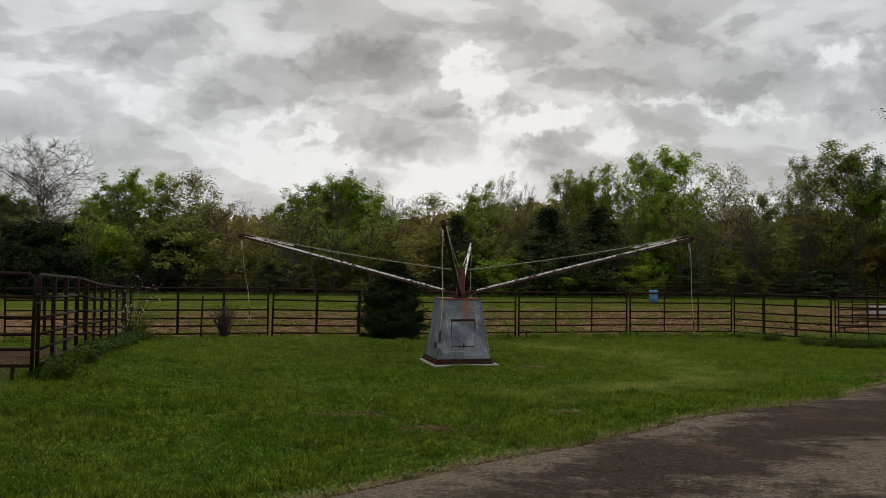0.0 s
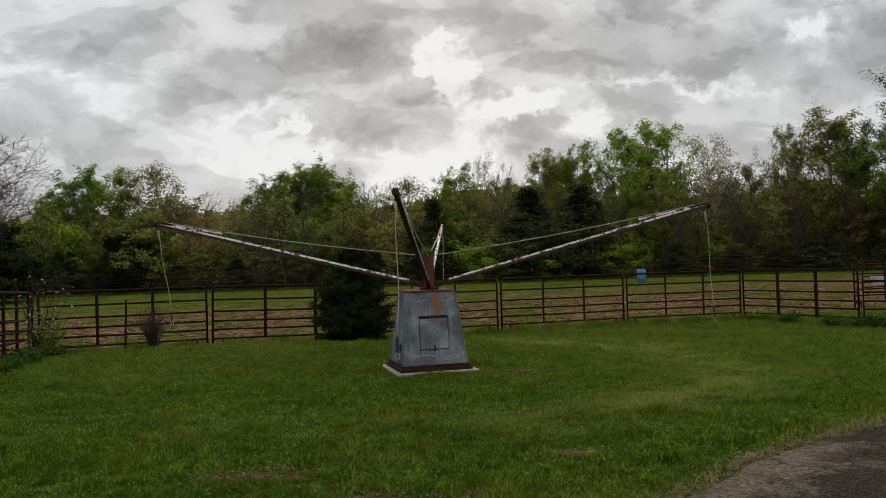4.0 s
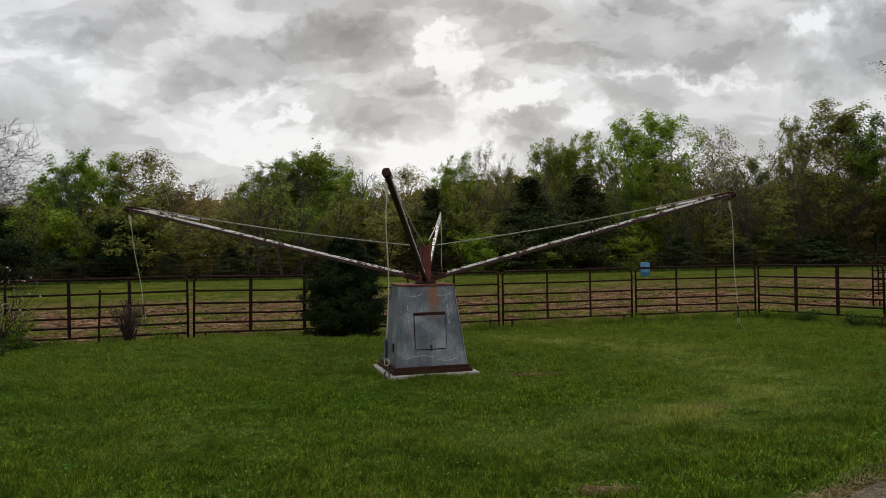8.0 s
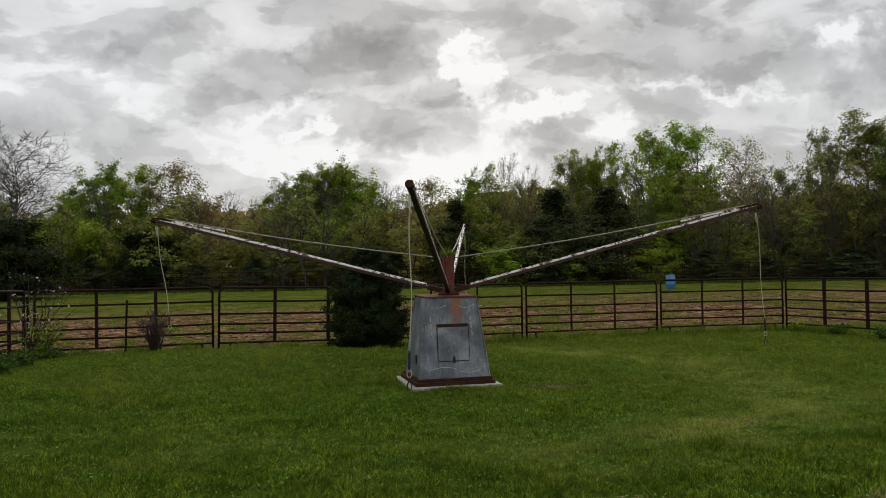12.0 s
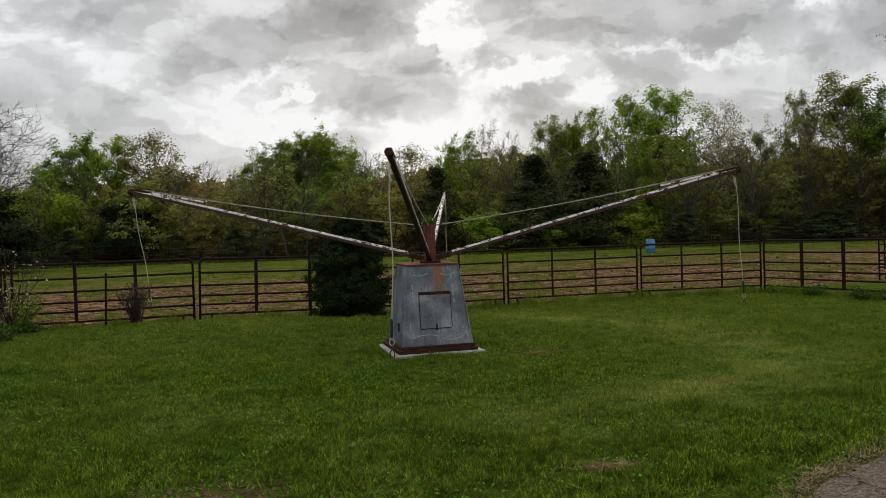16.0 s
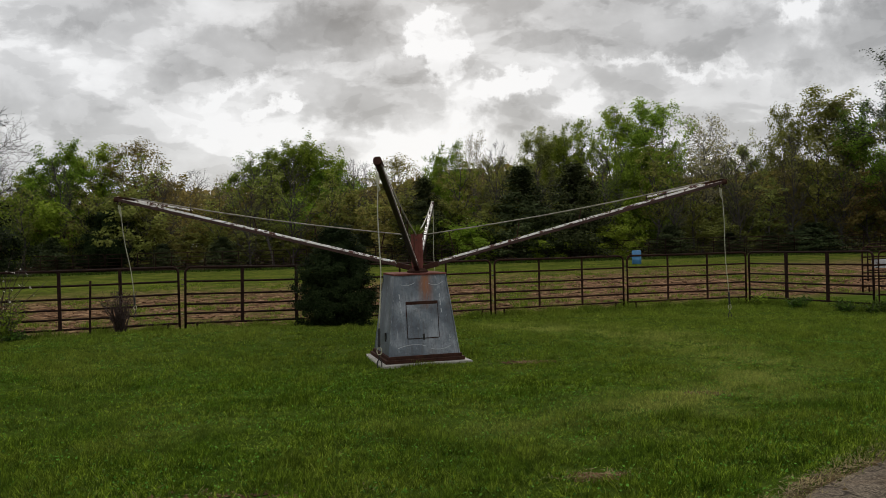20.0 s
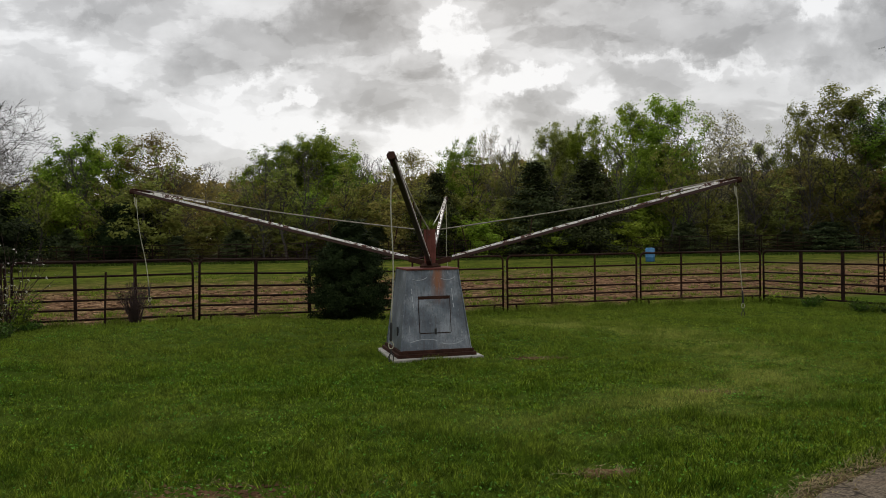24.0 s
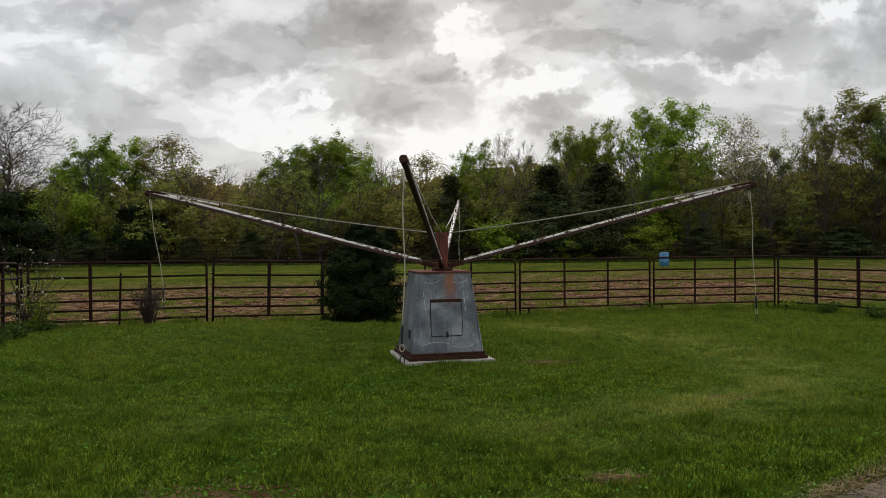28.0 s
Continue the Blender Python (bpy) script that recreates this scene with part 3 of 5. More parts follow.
# ---- the horse walker in the middle of the lawn ----
HUB = (0.06, 0.0)
TURN = 14.0                                     # how the cabinet is turned
ARM_TURN = -4.5                                 # how the arms stand


def build_walker():
    z0 = 0.10
    slab = Geo()
    n = 10
    for z, s in ((-0.12, 0.73), (z0 - 0.012, 0.725), (z0, 0.712)):
        for side in range(4):
            for k in range(n):
                q = -1 + 2 * k / n
                x, y = ((q, -1), (1, q), (-q, 1), (-1, -q))[side]
                j = 0.012 * noise.noise((x * 4, y * 4, z * 3))
                slab.v.append((x * (s + j), y * (s + j), z))
    for r in range(2):
        slab.quad_ring(r * 4 * n, (r + 1) * 4 * n, 4 * n)
    slab.f.append(tuple(range(8 * n, 12 * n)))
    ob = tagged(part("concrete_slab", slab, CONCRETE), "weathered square concrete pad set in the grass", "slab")
    ob.matrix_world = pose(0, 0, 0, 0, 0, TURN)

    walker = tagged(new("horse_walker"), "four-armed horse walker with a grey sheet-metal cabinet and rusted arms", "horse walker")
    walker.matrix_world = pose(0, 0, z0, 0, 0, TURN)

    # skid frame: two courses of rusty angle iron
    for k in range(4):
        a = radians(90 * k)
        c, s = math.cos(a), math.sin(a)
        for r, h, zc in ((0.635, 0.055, 0.028), (0.60, 0.05, 0.081)):
            g = Geo()
            p, q = (-r, -r + 0.03), (r - 0.06, -r + 0.03)
            g.bar((p[0] * c - p[1] * s, p[0] * s + p[1] * c, zc), (q[0] * c - q[1] * s, q[0] * s + q[1] * c, zc), 0.06, h)
            part("skid_rail", g, RUST, walker, bevel=0.006)

    # cabinet: four tapering panels with turned edges
    b, t, zb, zt = 0.56, 0.405, 0.10, 1.345
    for k in range(4):
        a = radians(90 * k)
        g = Geo()
        rot = Matrix.Rotation(a, 3, "Z")
        rows, cols = 9, 9
        for thick in (0, 0.02):
            for j in range(rows):
                for i in range(cols):
                    u, v = i / (cols - 1), j / (rows - 1)
                    half = b + (t - b) * v
                    dent = 0.006 * noise.noise((u * 3 + k * 7, v * 3, 1.0)) * (1 if 0 < i < cols - 1 else 0)
                    g.v.append(tuple(rot @ Vector(((2 * u - 1) * (half - 0.001), -half + dent + thick, zb + (zt - zb) * v))))
        m = rows * cols
        for j in range(rows - 1):
            for i in range(cols - 1):
                q = j * cols + i
                g.f.append((q, q + 1, q + cols + 1, q + cols))
                g.f.append((m + q, m + q + cols, m + q + cols + 1, m + q + 1))
        rim = [i for i in range(cols)] + [j * cols + cols - 1 for j in range(1, rows)] + [(rows - 1) * cols + i for i in reversed(range(cols - 1))] + [j * cols for j in reversed(range(1, rows - 1))]
        for i in range(len(rim)):
            p, q = rim[i], rim[(i + 1) % len(rim)]
            g.f.append((q, p, m + p, m + q))
        part("cabinet_panel", g, SHEET, walker, "dented grey galvanised sheet, rust run under the lid" if k == 0 else "")
        # folded corner strip
        e = Geo()
        e.bar(tuple(rot @ Vector((-b - 0.003, -b - 0.003, zb))), tuple(rot @ Vector((-t - 0.003, -t - 0.003, zt))), 0.022, 0.022, up=(1, 1, 0))
        part("corner_strip", e, SHEET, walker, bevel=0.004)
    lid = Geo()
    lid.box((-0.425, -0.425, zt), (0.425, 0.425, zt + 0.028))
    part("lid", lid, RED_RUST, walker, "red-brown rusted iron lid", bevel=0.006)

    # door in the front, hung a little low so that a dark slot shows above it
    slope = (b - t) / (zt - zb)

    def front(x, z, out):
        return (x, -(b - slope * (z - zb)) - out, z)

    d0, d1, zl, zh = -0.25, 0.245, 0.37, 0.885
    slot = Geo()
    slot.bar(front(d0 - 0.012, zh + 0.028, 0.003), front(d1 + 0.012, zh + 0.028, 0.003), 0.01, 0.05)
    part("door_slot", slot, RUST, walker, "dark rusty slot above the door")
    leaf = Geo()
    corners = [(d0, zl), (d1, zl), (d1, zh), (d0, zh)]
    leaf.v += [front(x, z, 0.013) for x, z in corners] + [front(x, z, 0.001) for x, z in corners]
    leaf.f += [(0, 1, 2, 3), (7, 6, 5, 4)] + [(k, k + 4, (k + 1) % 4 + 4, (k + 1) % 4) for k in range(4)]
    door = part("door", leaf, SHEET, walker, "grey sheet-metal hatch", bevel=0.003)
    for (xa, za), (xb, zb2) in (((d0 - 0.008, zl), (d0 - 0.008, zh)), ((d1 + 0.008, zl), (d1 + 0.008, zh)), ((d0, zl - 0.008), (d1, zl - 0.008))):
        g = Geo()
        g.bar(front(xa, za, 0.002), front(xb, zb2, 0.002), 0.008, 0.009)
        part("door_seam", g, RUST, door)
    g = Geo()
    g.box((-0.017, -0.545, zl - 0.03), (0.017, -0.50, zl + 0.065))
    part("latch", g, CHAIN, door, "black latch", bevel=0.006)

    # pale scuffs in the front: rows of short vertical strokes and shallow arcs; a slotted vent low in the side
    def scuff(points, width):
        g = Geo()
        for p, q in zip(points, points[1:]):
            g.bar(front(*p, 0.003), front(*q, 0.003), width, 0.008, up=(0, -1, 0))
        part("scuff", g, SCUFF, walker, "pale chalky scuff mark")

    for x, z_lo, z_hi in ((-0.36, 0.98, 1.06), (-0.355, 0.86, 0.95), (-0.345, 0.76, 0.83), (0.29, 0.99, 1.05), (0.295, 0.86, 0.96), (0.305, 0.75, 0.82)):
        scuff([(x, z_hi), (x + 0.006, (z_lo + z_hi) / 2), (x + 0.002, z_lo)], 0.012)
    for xc, zc, half, rise in ((-0.20, 0.235, 0.22, 0.035), (0.26, 0.215, 0.17, -0.035), (-0.22, 1.22, 0.12, -0.03), (0.24, 1.225, 0.12, -0.04)):
        scuff([(xc + half * q, zc + rise * (1 - q * q) + 0.01 * q) for q in np.linspace(-1, 1, 9)], 0.008)
    vent = Geo()
    vent.box((-0.545, -0.20, 0.30), (-0.525, -0.14, 0.44))
    part("vent", vent, CHAIN, walker, "black slotted vent", bevel=0.003)

    # hub post with bolt holes, turning plate and four sockets
    hx, hy = HUB
    back = Matrix.Rotation(radians(-TURN), 4, "Z")
    h = back @ Vector((hx, hy, 0))
    g = Geo()
    g.tube([(h.x, h.y, 1.37), (h.x, h.y, 1.40), (h.x, h.y, 1.44)], [0.17, 0.17, 0.12], 20)
    part("turning_plate", g, RUST, walker, smooth=False)
    g = Geo()
    g.tube([(h.x, h.y, 1.40), (h.x, h.y, 2.0)], 0.098, 18)
    post = part("hub_post", g, RED_RUST, walker, "red-oxide painted iron post", bevel=0.004)
    for k, zz in ((0, 1.5), (0, 1.9), (1, 1.72), (2, 1.5), (3, 1.9), (3, 1.6)):
        a = radians(-104 + 90 * k - 5)
        d = Vector((math.cos(a), math.sin(a), 0))
        g = Geo()
        c = Vector((h.x, h.y, zz))
        g.tube([c + d * 0.09, c + d * 0.104], 0.011, 8)
        part("bolt", g, CHAIN, post)

    # arms
    L, z_in, z_tip, r_in = 4.93, 1.45, 2.70, 0.10
    zrod = 1.98

    def arm_z(r):
        return z_in + (z_tip - z_in) * (r - r_in) / (L - r_in)

    def rod_z(r):
        q = (r - r_in) / (L - 0.25 - r_in)
        return zrod + (arm_z(L - 0.25) + 0.075 - zrod) * q - 0.05 * math.sin(math.pi * min(q, 1))

    # pale strip over a dark bar: lit top and shaded underside set in colour
    tube = Geo()
    tube.bar((r_in, 0, z_in - 0.008), (L, 0, z_tip - 0.008), 0.062, 0.046)
    top = Geo()
    top.bar((0.36, 0, arm_z(0.36) + 0.033), (L, 0, z_tip + 0.033), 0.05, 0.034)
    tube_mesh = tube.mesh("arm", bevel=0.006)
    over = Geo()
    over.bar((3.72, 0, arm_z(3.72) + 0.105), (L - 0.35, 0, arm_z(L - 0.35) + 0.055), 0.045, 0.028)
    rod = Geo()
    rod.tube([(r, 0, rod_z(r)) for r in np.linspace(r_in, L - 0.22, 22)], 0.011, 8)
    brace = Geo()
    brace.bar((L - 0.3, 0, arm_z(L - 0.3) + 0.055), (L + 0.01, 0, z_tip + 0.035), 0.06, 0.03)
    cap = Geo()
    cap.tube([(L - 0.02, 0, z_tip - 0.01), (L + 0.05, 0, z_tip + 0.005)], 0.044, 12)
    eye = Geo()
    eye.tube([(L - 0.03 + 0.03 * math.sin(a), 0, z_tip - 0.06 - 0.03 * math.cos(a)) for a in np.linspace(0.3, 2 * math.pi - 0.3, 12)], 0.007, 6)
    socket = Geo()
    socket.bar((0.07, 0, z_in - 0.01), (0.34, 0, arm_z(0.34) - 0.004), 0.074, 0.085)
    stands = []
    for r, lean in ((0.62, -0.10), (1.62, 0.05), (2.62, 0.05), (3.70, 0.02)):
        s = Geo()
        s.tube([(r, 0, arm_z(r) + 0.03), (r + lean, 0, rod_z(r + lean) + 0.012)], 0.008, 8)
        stands.append(s.mesh("standoff"))
    meshes = [("top_bar", top.mesh("top_bar", bevel=0.004), PEELING), ("arm_brace", brace.mesh("arm_brace", bevel=0.004), RUST), ("stiffener_bar", over.mesh("stiffener_bar", bevel=0.004), PEELING),
              ("guy_rod", rod.mesh("guy_rod", True), DULL_ROD), ("pulley_cap", cap.mesh("pulley_cap", bevel=0.004), RUST),
              ("eye_bolt", eye.mesh("eye_bolt", True), RUST), ("socket", socket.mesh("socket", bevel=0.006), RUST)]
    for k in range(4):
        arm = part("arm", tube_mesh, SHADED_WORN, walker, "rusted arm with flaking white paint on top, underside shade coloured into its lower bar")
        arm.matrix_local = Matrix.Translation((h.x, h.y, 0)) @ pose(0, 0, 0, 0, 0, ARM_TURN - TURN + 90 * k)
        for name, me, mt in meshes:
            part(name, me, mt, arm)
        for me in stands:
            part("standoff", me, RUST, arm)

    # lead ropes that hang from the arm ends: rope, black sleeve, rope end, snap
    for k, (drop, dx, dy) in enumerate(((2.02, 0.10, 0.02), (2.28, 0.02, -0.03), (1.80, 0.22, 0.02), (1.92, -0.03, -0.02))):
        a = radians(ARM_TURN + 90 * k)
        x, y, z = hx + (L - 0.03) * math.cos(a), hy + (L - 0.03) * math.sin(a), z0 + z_tip - 0.11
        rope = tagged(new("lead_rope"), "pale lead rope with black snap hanging from an arm", "rope", group="lead ropes on the walker")
        rope.matrix_world = pose(x, y, z)

        def at(s):
            return (dx * s + 0.012 * math.sin(s * 9 + k), dy * s + 0.01 * math.cos(s * 7 + k), -drop * s)

        g = Geo()
        g.tube([at(s) for s in np.linspace(0, 0.83, 14)], 0.0065, 6)
        part("rope", g, ROPE, rope, smooth=True)
        g = Geo()
        g.tube([(-0.02, 0.012, 0.02), (-0.014, 0.014, -0.10), (0.012, 0.008, -0.17), at(0.10)], 0.008, 6)
        part("knot_tail", g, ROPE, rope, smooth=True)
        g = Geo()
        g.tube([at(0.82), at(0.83), at(0.91), at(0.92)], [0.009, 0.015, 0.015, 0.009], 8)
        part("sleeve", g, CHAIN, rope, "black rubber sleeve")
        g = Geo()
        ring = Vector(at(0.94))
        g.tube([ring + Vector((0.024 * math.sin(b), 0, 0.02 * drop * math.cos(b))) for b in np.linspace(0, 6.2832, 15)], 0.0055, 6, False)
        part("rope_loop", g, ROPE, rope, smooth=True)
        g = Geo()
        q = Vector(at(0.96))
        g.tube([q, q + Vector((0, 0, -0.035)), q + Vector((-0.022, 0, -0.07)), q + Vector((-0.02, 0, -0.13))], 0.007, 6)
        g.tube([q + Vector((0, 0, -0.035)), q + Vector((0.022, 0, -0.07)), q + Vector((0.022, 0, -0.12))], 0.006, 6)
        part("snap", g, CHAIN, rope)

    # a tuft of grass that has seeded itself in the open post
    rnd = random.Random(5)
    vs = []
    for i in range(260):
        a, r = rnd.uniform(0, 6.283), rnd.uniform(0, 0.1)
        p = Vector((math.cos(a) * r, math.sin(a) * r, rnd.uniform(-0.02, 0.03)))
        q = rnd.uniform(0.02, 0.2)
        tip = Vector((math.cos(a) * q, math.sin(a) * q, rnd.uniform(0.03, 0.19) * (1.15 - q * 3)))
        s = Vector((-math.sin(a), math.cos(a), 0)) * 0.005
        vs += [p - s, p + s, p + tip]
    g = part("grass_tuft", raw_mesh("grass_tuft", np.array(vs), 3, GRASS), GRASS)
    g.matrix_world = pose(hx, hy, z0 + 2.0)
    tagged(g, "small green grass tuft growing out of the post top", "grass")


build_walker()


# ---- pipe fence panels ----
RAILS = (1.125, 0.85, 0.625, 0.425, 0.21)
PANEL_L = 3.64


def build_panel(material, rad, stays, label, legs=True):
    ob = tagged(new("fence_panel"), label, "fence", group="pipe fence panels")
    g = Geo()
    c, top, l = 0.13, 1.435, PANEL_L
    pts = [(0, 0, 0)] + [(0, 0, top - c)]
    pts += [(c - c * math.cos(a), 0, top - c + c * math.sin(a)) for a in np.linspace(0.2, math.pi / 2, 6)]
    pts += [(l / 2, 0, top - 0.008)]
    pts += [(l - c + c * math.sin(a), 0, top - c + c * math.cos(a)) for a in np.linspace(0, math.pi / 2 - 0.2, 6)]
    pts += [(l, 0, top - c), (l, 0, 0)]
    g.tube(pts, rad, 10)
    part("panel_frame", g, material, ob, smooth=True)
    for z in RAILS:
        g = Geo()
        sag = 0.006 if z > 0.3 else 0.0
        g.tube([(rad, 0, z), (l / 2, 0.004, z - sag), (l - rad, 0, z)], rad * 0.88, 8)
        part("rail", g, material, ob, smooth=True)
    w = stays
    for q in (1 / 3, 2 / 3):
        g = Geo()
        g.bar((l * q, -0.0, 0.20), (l * q, -0.0, top - 0.004), w, 0.05 if w < 0.05 else 0.055, up=(0, 1, 0))
        part("stay", g, material, ob, bevel=0.004)
    if legs:
        for x in (0.24, l - 0.24):
            g = Geo()
            g.tube([(x, 0, 0.0), (x, 0, 0.21)], rad, 8)
            part("foot", g, material, ob)
    for x, z in ((-0.04, 1.17), (-0.04, 1.06), (-0.04, 0.42)):
        g = Geo()
        g.tube([(x - 0.04, 0.0, z), (x, 0.015, z - 0.01), (x + 0.045, 0, z)], 0.012, 6)
        part("connector", g, CHAIN, ob)
    ob.matrix_world = pose(0, -300, -60)
    return ob


def span(a, b, kind, lift=0.0):
    """A panel from a to b on the ground, stretched by a few per cent at most."""
    (x0, y0), (x1, y1) = a, b
    d = math.hypot(x1 - x0, y1 - y0)
    gap = 0.06
    ux, uy = (x1 - x0) / d, (y1 - y0) / d
    p, q = (x0 + ux * gap, y0 + uy * gap), (x1 - ux * gap, y1 - uy * gap)
    za, zb = gz(*p) - 0.015 + lift, gz(*q) - 0.015 + lift
    m = Matrix.Translation((p[0], p[1], za)) @ Matrix.Rotation(math.atan2(uy, ux), 4, "Z") @ Matrix.Rotation(-math.atan2(zb - za, d - 2 * gap), 4, "Y")
    return copy_thing(kind, m @ Matrix.Diagonal(((d - 2 * gap) / PANEL_L, 1, 1, 1)))


heavy = build_panel(DARK_PIPE, 0.026, 0.07, "dark rusty pipe fence panel with broad stays")
light = build_panel(PIPE, 0.0255, 0.036, "rust-brown pipe fence panel with rounded corners")
NEAR = [(-12.1, 4.0), (-8.55, 3.45), (-5.08, 4.6), (-1.54, 5.9), (1.95, 7.0), (5.58, 8.0), (9.15, 8.65), (10.75, 5.25), (13.1, 4.15)]
for a, b, kind in zip(NEAR, NEAR[1:], (heavy, heavy, heavy, light, light, light, heavy, light)):
    span(a, b, kind)
LEFT = [(-8.62, 3.3), (-7.9, 0.3), (-6.85, -3.2), (-5.75, -6.75), (-9.3, -7.5), (-12.9, -8.2)]
for a, b in zip(LEFT, LEFT[1:]):
    span(a, b, heavy)
# pens beyond the corner
PEN = [(14.0, 11.6), (17.6, 12.3), (21.2, 12.9), (24.8, 13.3), (28.4, 13.7)]
for a, b in zip(PEN, PEN[1:]):
    span(a, b, light)
PEN2 = [(17.0, 16.5), (20.6, 17.0), (24.2, 17.4), (27.8, 17.8)]
for a, b in zip(PEN2, PEN2[1:]):
    span(a, b, heavy)
# the far fence along the wood
FAR = [(-64 + 3.74 * i, 48.5 + 1.5 * math.sin(i * 0.35) - 0.06 * i) for i in range(38)]
for i, (a, b) in enumerate(zip(FAR, FAR[1:])):
    span(a, b, heavy if i % 3 else light)
for o in (heavy, light):
    for c in list(o.children):
        bpy.data.objects.remove(c)
    bpy.data.objects.remove(o)


# ---- trees ----
def grow(rnd, h, width, base, limbs, subs, twigs, up=0.5, lean=0.0, trunk_r=None, wild=0.2, top=0.55, fine=0.007):
    """Trunk, limbs, branches and twigs as tubes that fill a lumpy crown, and the places where leaves sit."""
    wood, tips = Geo(), []
    tr = trunk_r or 0.014 * h
    n = 9
    pts, x, y = [], 0.0, 0.0
    for i in range(n):
        q = i / (n - 1)
        pts.append((x + lean * h * q * q, y, h * 0.9 * q))
        x += rnd.gauss(0, 0.011 * h)
        y += rnd.gauss(0, 0.011 * h)
    wood.tube([(pts[0][0], pts[0][1], -0.3)] + pts, [tr * 1.4] + [tr * (1 - 0.93 * (i / (n - 1)) ** 0.8) for i in range(n)], 7, False)
    spine = [Vector(p) for p in pts]

    def along(z):
        f = max(0.0, min(0.999, z / (0.9 * h))) * (n - 1)
        i = int(f)
        return spine[i].lerp(spine[i + 1], f - i)

    lobes = [(rnd.uniform(0, 6.28), rnd.uniform(2, 4), rnd.uniform(0.08, 0.2)) for _ in range(3)]
    for k in range(limbs):
        v = (k + rnd.random()) / limbs
        z = h * (base + (1.0 - base) * v ** 0.8)
        g = (z / h - base) / (1 - base)
        a = k * 2.4 + rnd.uniform(-0.5, 0.5)
        # the crown is widest at `top` of its height
        e = (g - top) / (1 - top if g > top else top * 1.25)
        rad = width / 2 * math.sqrt(max(0.03, 1 - e * e)) * (1 + sum(m * math.sin(a * c + b + g * 4) for b, c, m in lobes))
        rad *= rnd.uniform(0.55, 1.08)
        foot = along(max(0.08 * h, z - rad * up * rnd.uniform(0.8, 1.3) - 0.05 * h))
        end = along(z) * 0.6 + Vector((math.cos(a) * rad, math.sin(a) * rad, 0))
        end.z = z
        seg, line = 6, []
        for s in range(seg + 1):
            f = s / seg
            p = foot.lerp(end, f)
            p.z += (end - foot).length * 0.1 * math.sin(math.pi * f) * (1 if up < 0.6 else -0.6)
            if 0 < s:
                p += Vector((rnd.gauss(0, 1), rnd.gauss(0, 1), rnd.gauss(0, 0.8))) * wild * (end - foot).length / seg
            line.append(p)
        size = (end - foot).length
        r0 = tr * 0.5 * (1 - 0.6 * foot.z / h) * min(1.0, 0.4 + size / width) + 0.008
        wood.tube(line, [r0 * (1 - 0.8 * s / seg) for s in range(seg + 1)], 5, False)
        out = (end - foot).normalized()
        for s in range(subs):
            f = (0.25 + 0.75 * (s + rnd.random()) / subs) * seg
            i = min(int(f), seg - 1)
            b = line[i].lerp(line[i + 1], f - i)
            d = (out * 0.7 + Vector((rnd.gauss(0, 0.75), rnd.gauss(0, 0.75), rnd.gauss(0.2, 0.55)))).normalized()
            ln = size * rnd.uniform(0.16, 0.34) + 0.3
            m = b + d * ln * 0.5 + Vector((rnd.gauss(0, 1), rnd.gauss(0, 1), rnd.gauss(0, 1))) * ln * 0.08
            t = b + d * ln + Vector((0, 0, 0.08 * ln))
            wood.tube([b, m, t], [r0 * 0.4, r0 * 0.28, fine], 3, False)
            for w in range(twigs):
                b2 = m.lerp(t, rnd.uniform(-0.6, 1))
                d2 = (d * 0.7 + Vector((rnd.gauss(0, 0.8), rnd.gauss(0, 0.8), rnd.gauss(0.15, 0.6)))).normalized()
                e2 = b2 + d2 * (ln * rnd.uniform(0.3, 0.65) + 0.1)
                wood.tube([b2, e2], [fine * 1.3, fine * 0.6], 3, False)
                tips.append((b2.lerp(e2, 0.3), e2))
    return wood, tips


def leaves(rnd, tips, per, size, spread, flat=0.0, clump=0.0):
    """Small pointed leaf faces round the twigs, turned to the light; clump leaves gaps between the sprays."""
    gen = np.random.RandomState(rnd.randint(0, 10 ** 6))
    a = np.array([[*p] for p, _ in tips])
    b = np.array([[*q] for _, q in tips])
    if clump:
        dense = np.array([noise.noise(Vector(q) * 0.75) for q in b])
        keep = dense > np.quantile(dense, clump)
        a, b = a[keep], b[keep]
        per = round(per / (1 - clump * 0.8))
    mid = b.mean(0)
    a, b = np.repeat(a, per, 0), np.repeat(b, per, 0)
    n = len(a)
    c = a + (b - a) * gen.rand(n, 1) * 1.1 + gen.normal(0, spread, (n, 3)) * np.array([1, 1, 1 - flat])
    face = c - mid
    face /= np.linalg.norm(face, axis=1, keepdims=True) + 1e-9
    face = face + np.array([0, 0, 0.5]) + gen.normal(0, 0.55, (n, 3))
    u = np.cross(face, gen.normal(0, 1, (n, 3)))
    u /= np.linalg.norm(u, axis=1, keepdims=True) + 1e-9
    w = np.cross(face, u)
    w /= np.linalg.norm(w, axis=1, keepdims=True) + 1e-9
    s = size * gen.uniform(0.6, 1.3, (n, 1))
    v = np.stack([c - u * s, c + w * s * 0.75 + u * s * 0.3, c + u * s * 0.7 - w * s * 0.75], 1)
    return v.reshape(-1, 3)


def tree_kind(name, seed, h, width, base, limbs, subs, twigs, leaf, per, size, spread, label, bark=None, clump=0.25, **kw):
    rnd = random.Random(seed)
    ob = tagged(new(name), label, "tree")
    wood, tips = grow(rnd, h, width, base, limbs, subs, twigs, **kw)
    part("trunk", wood, bark or BARK, ob, smooth=True)
    if leaf:
        part("crown", raw_mesh("crown", leaves(rnd, tips, per, size, spread * 0.8, 0.3, clump), 3, LEAF[leaf]), LEAF[leaf], ob)
    return ob


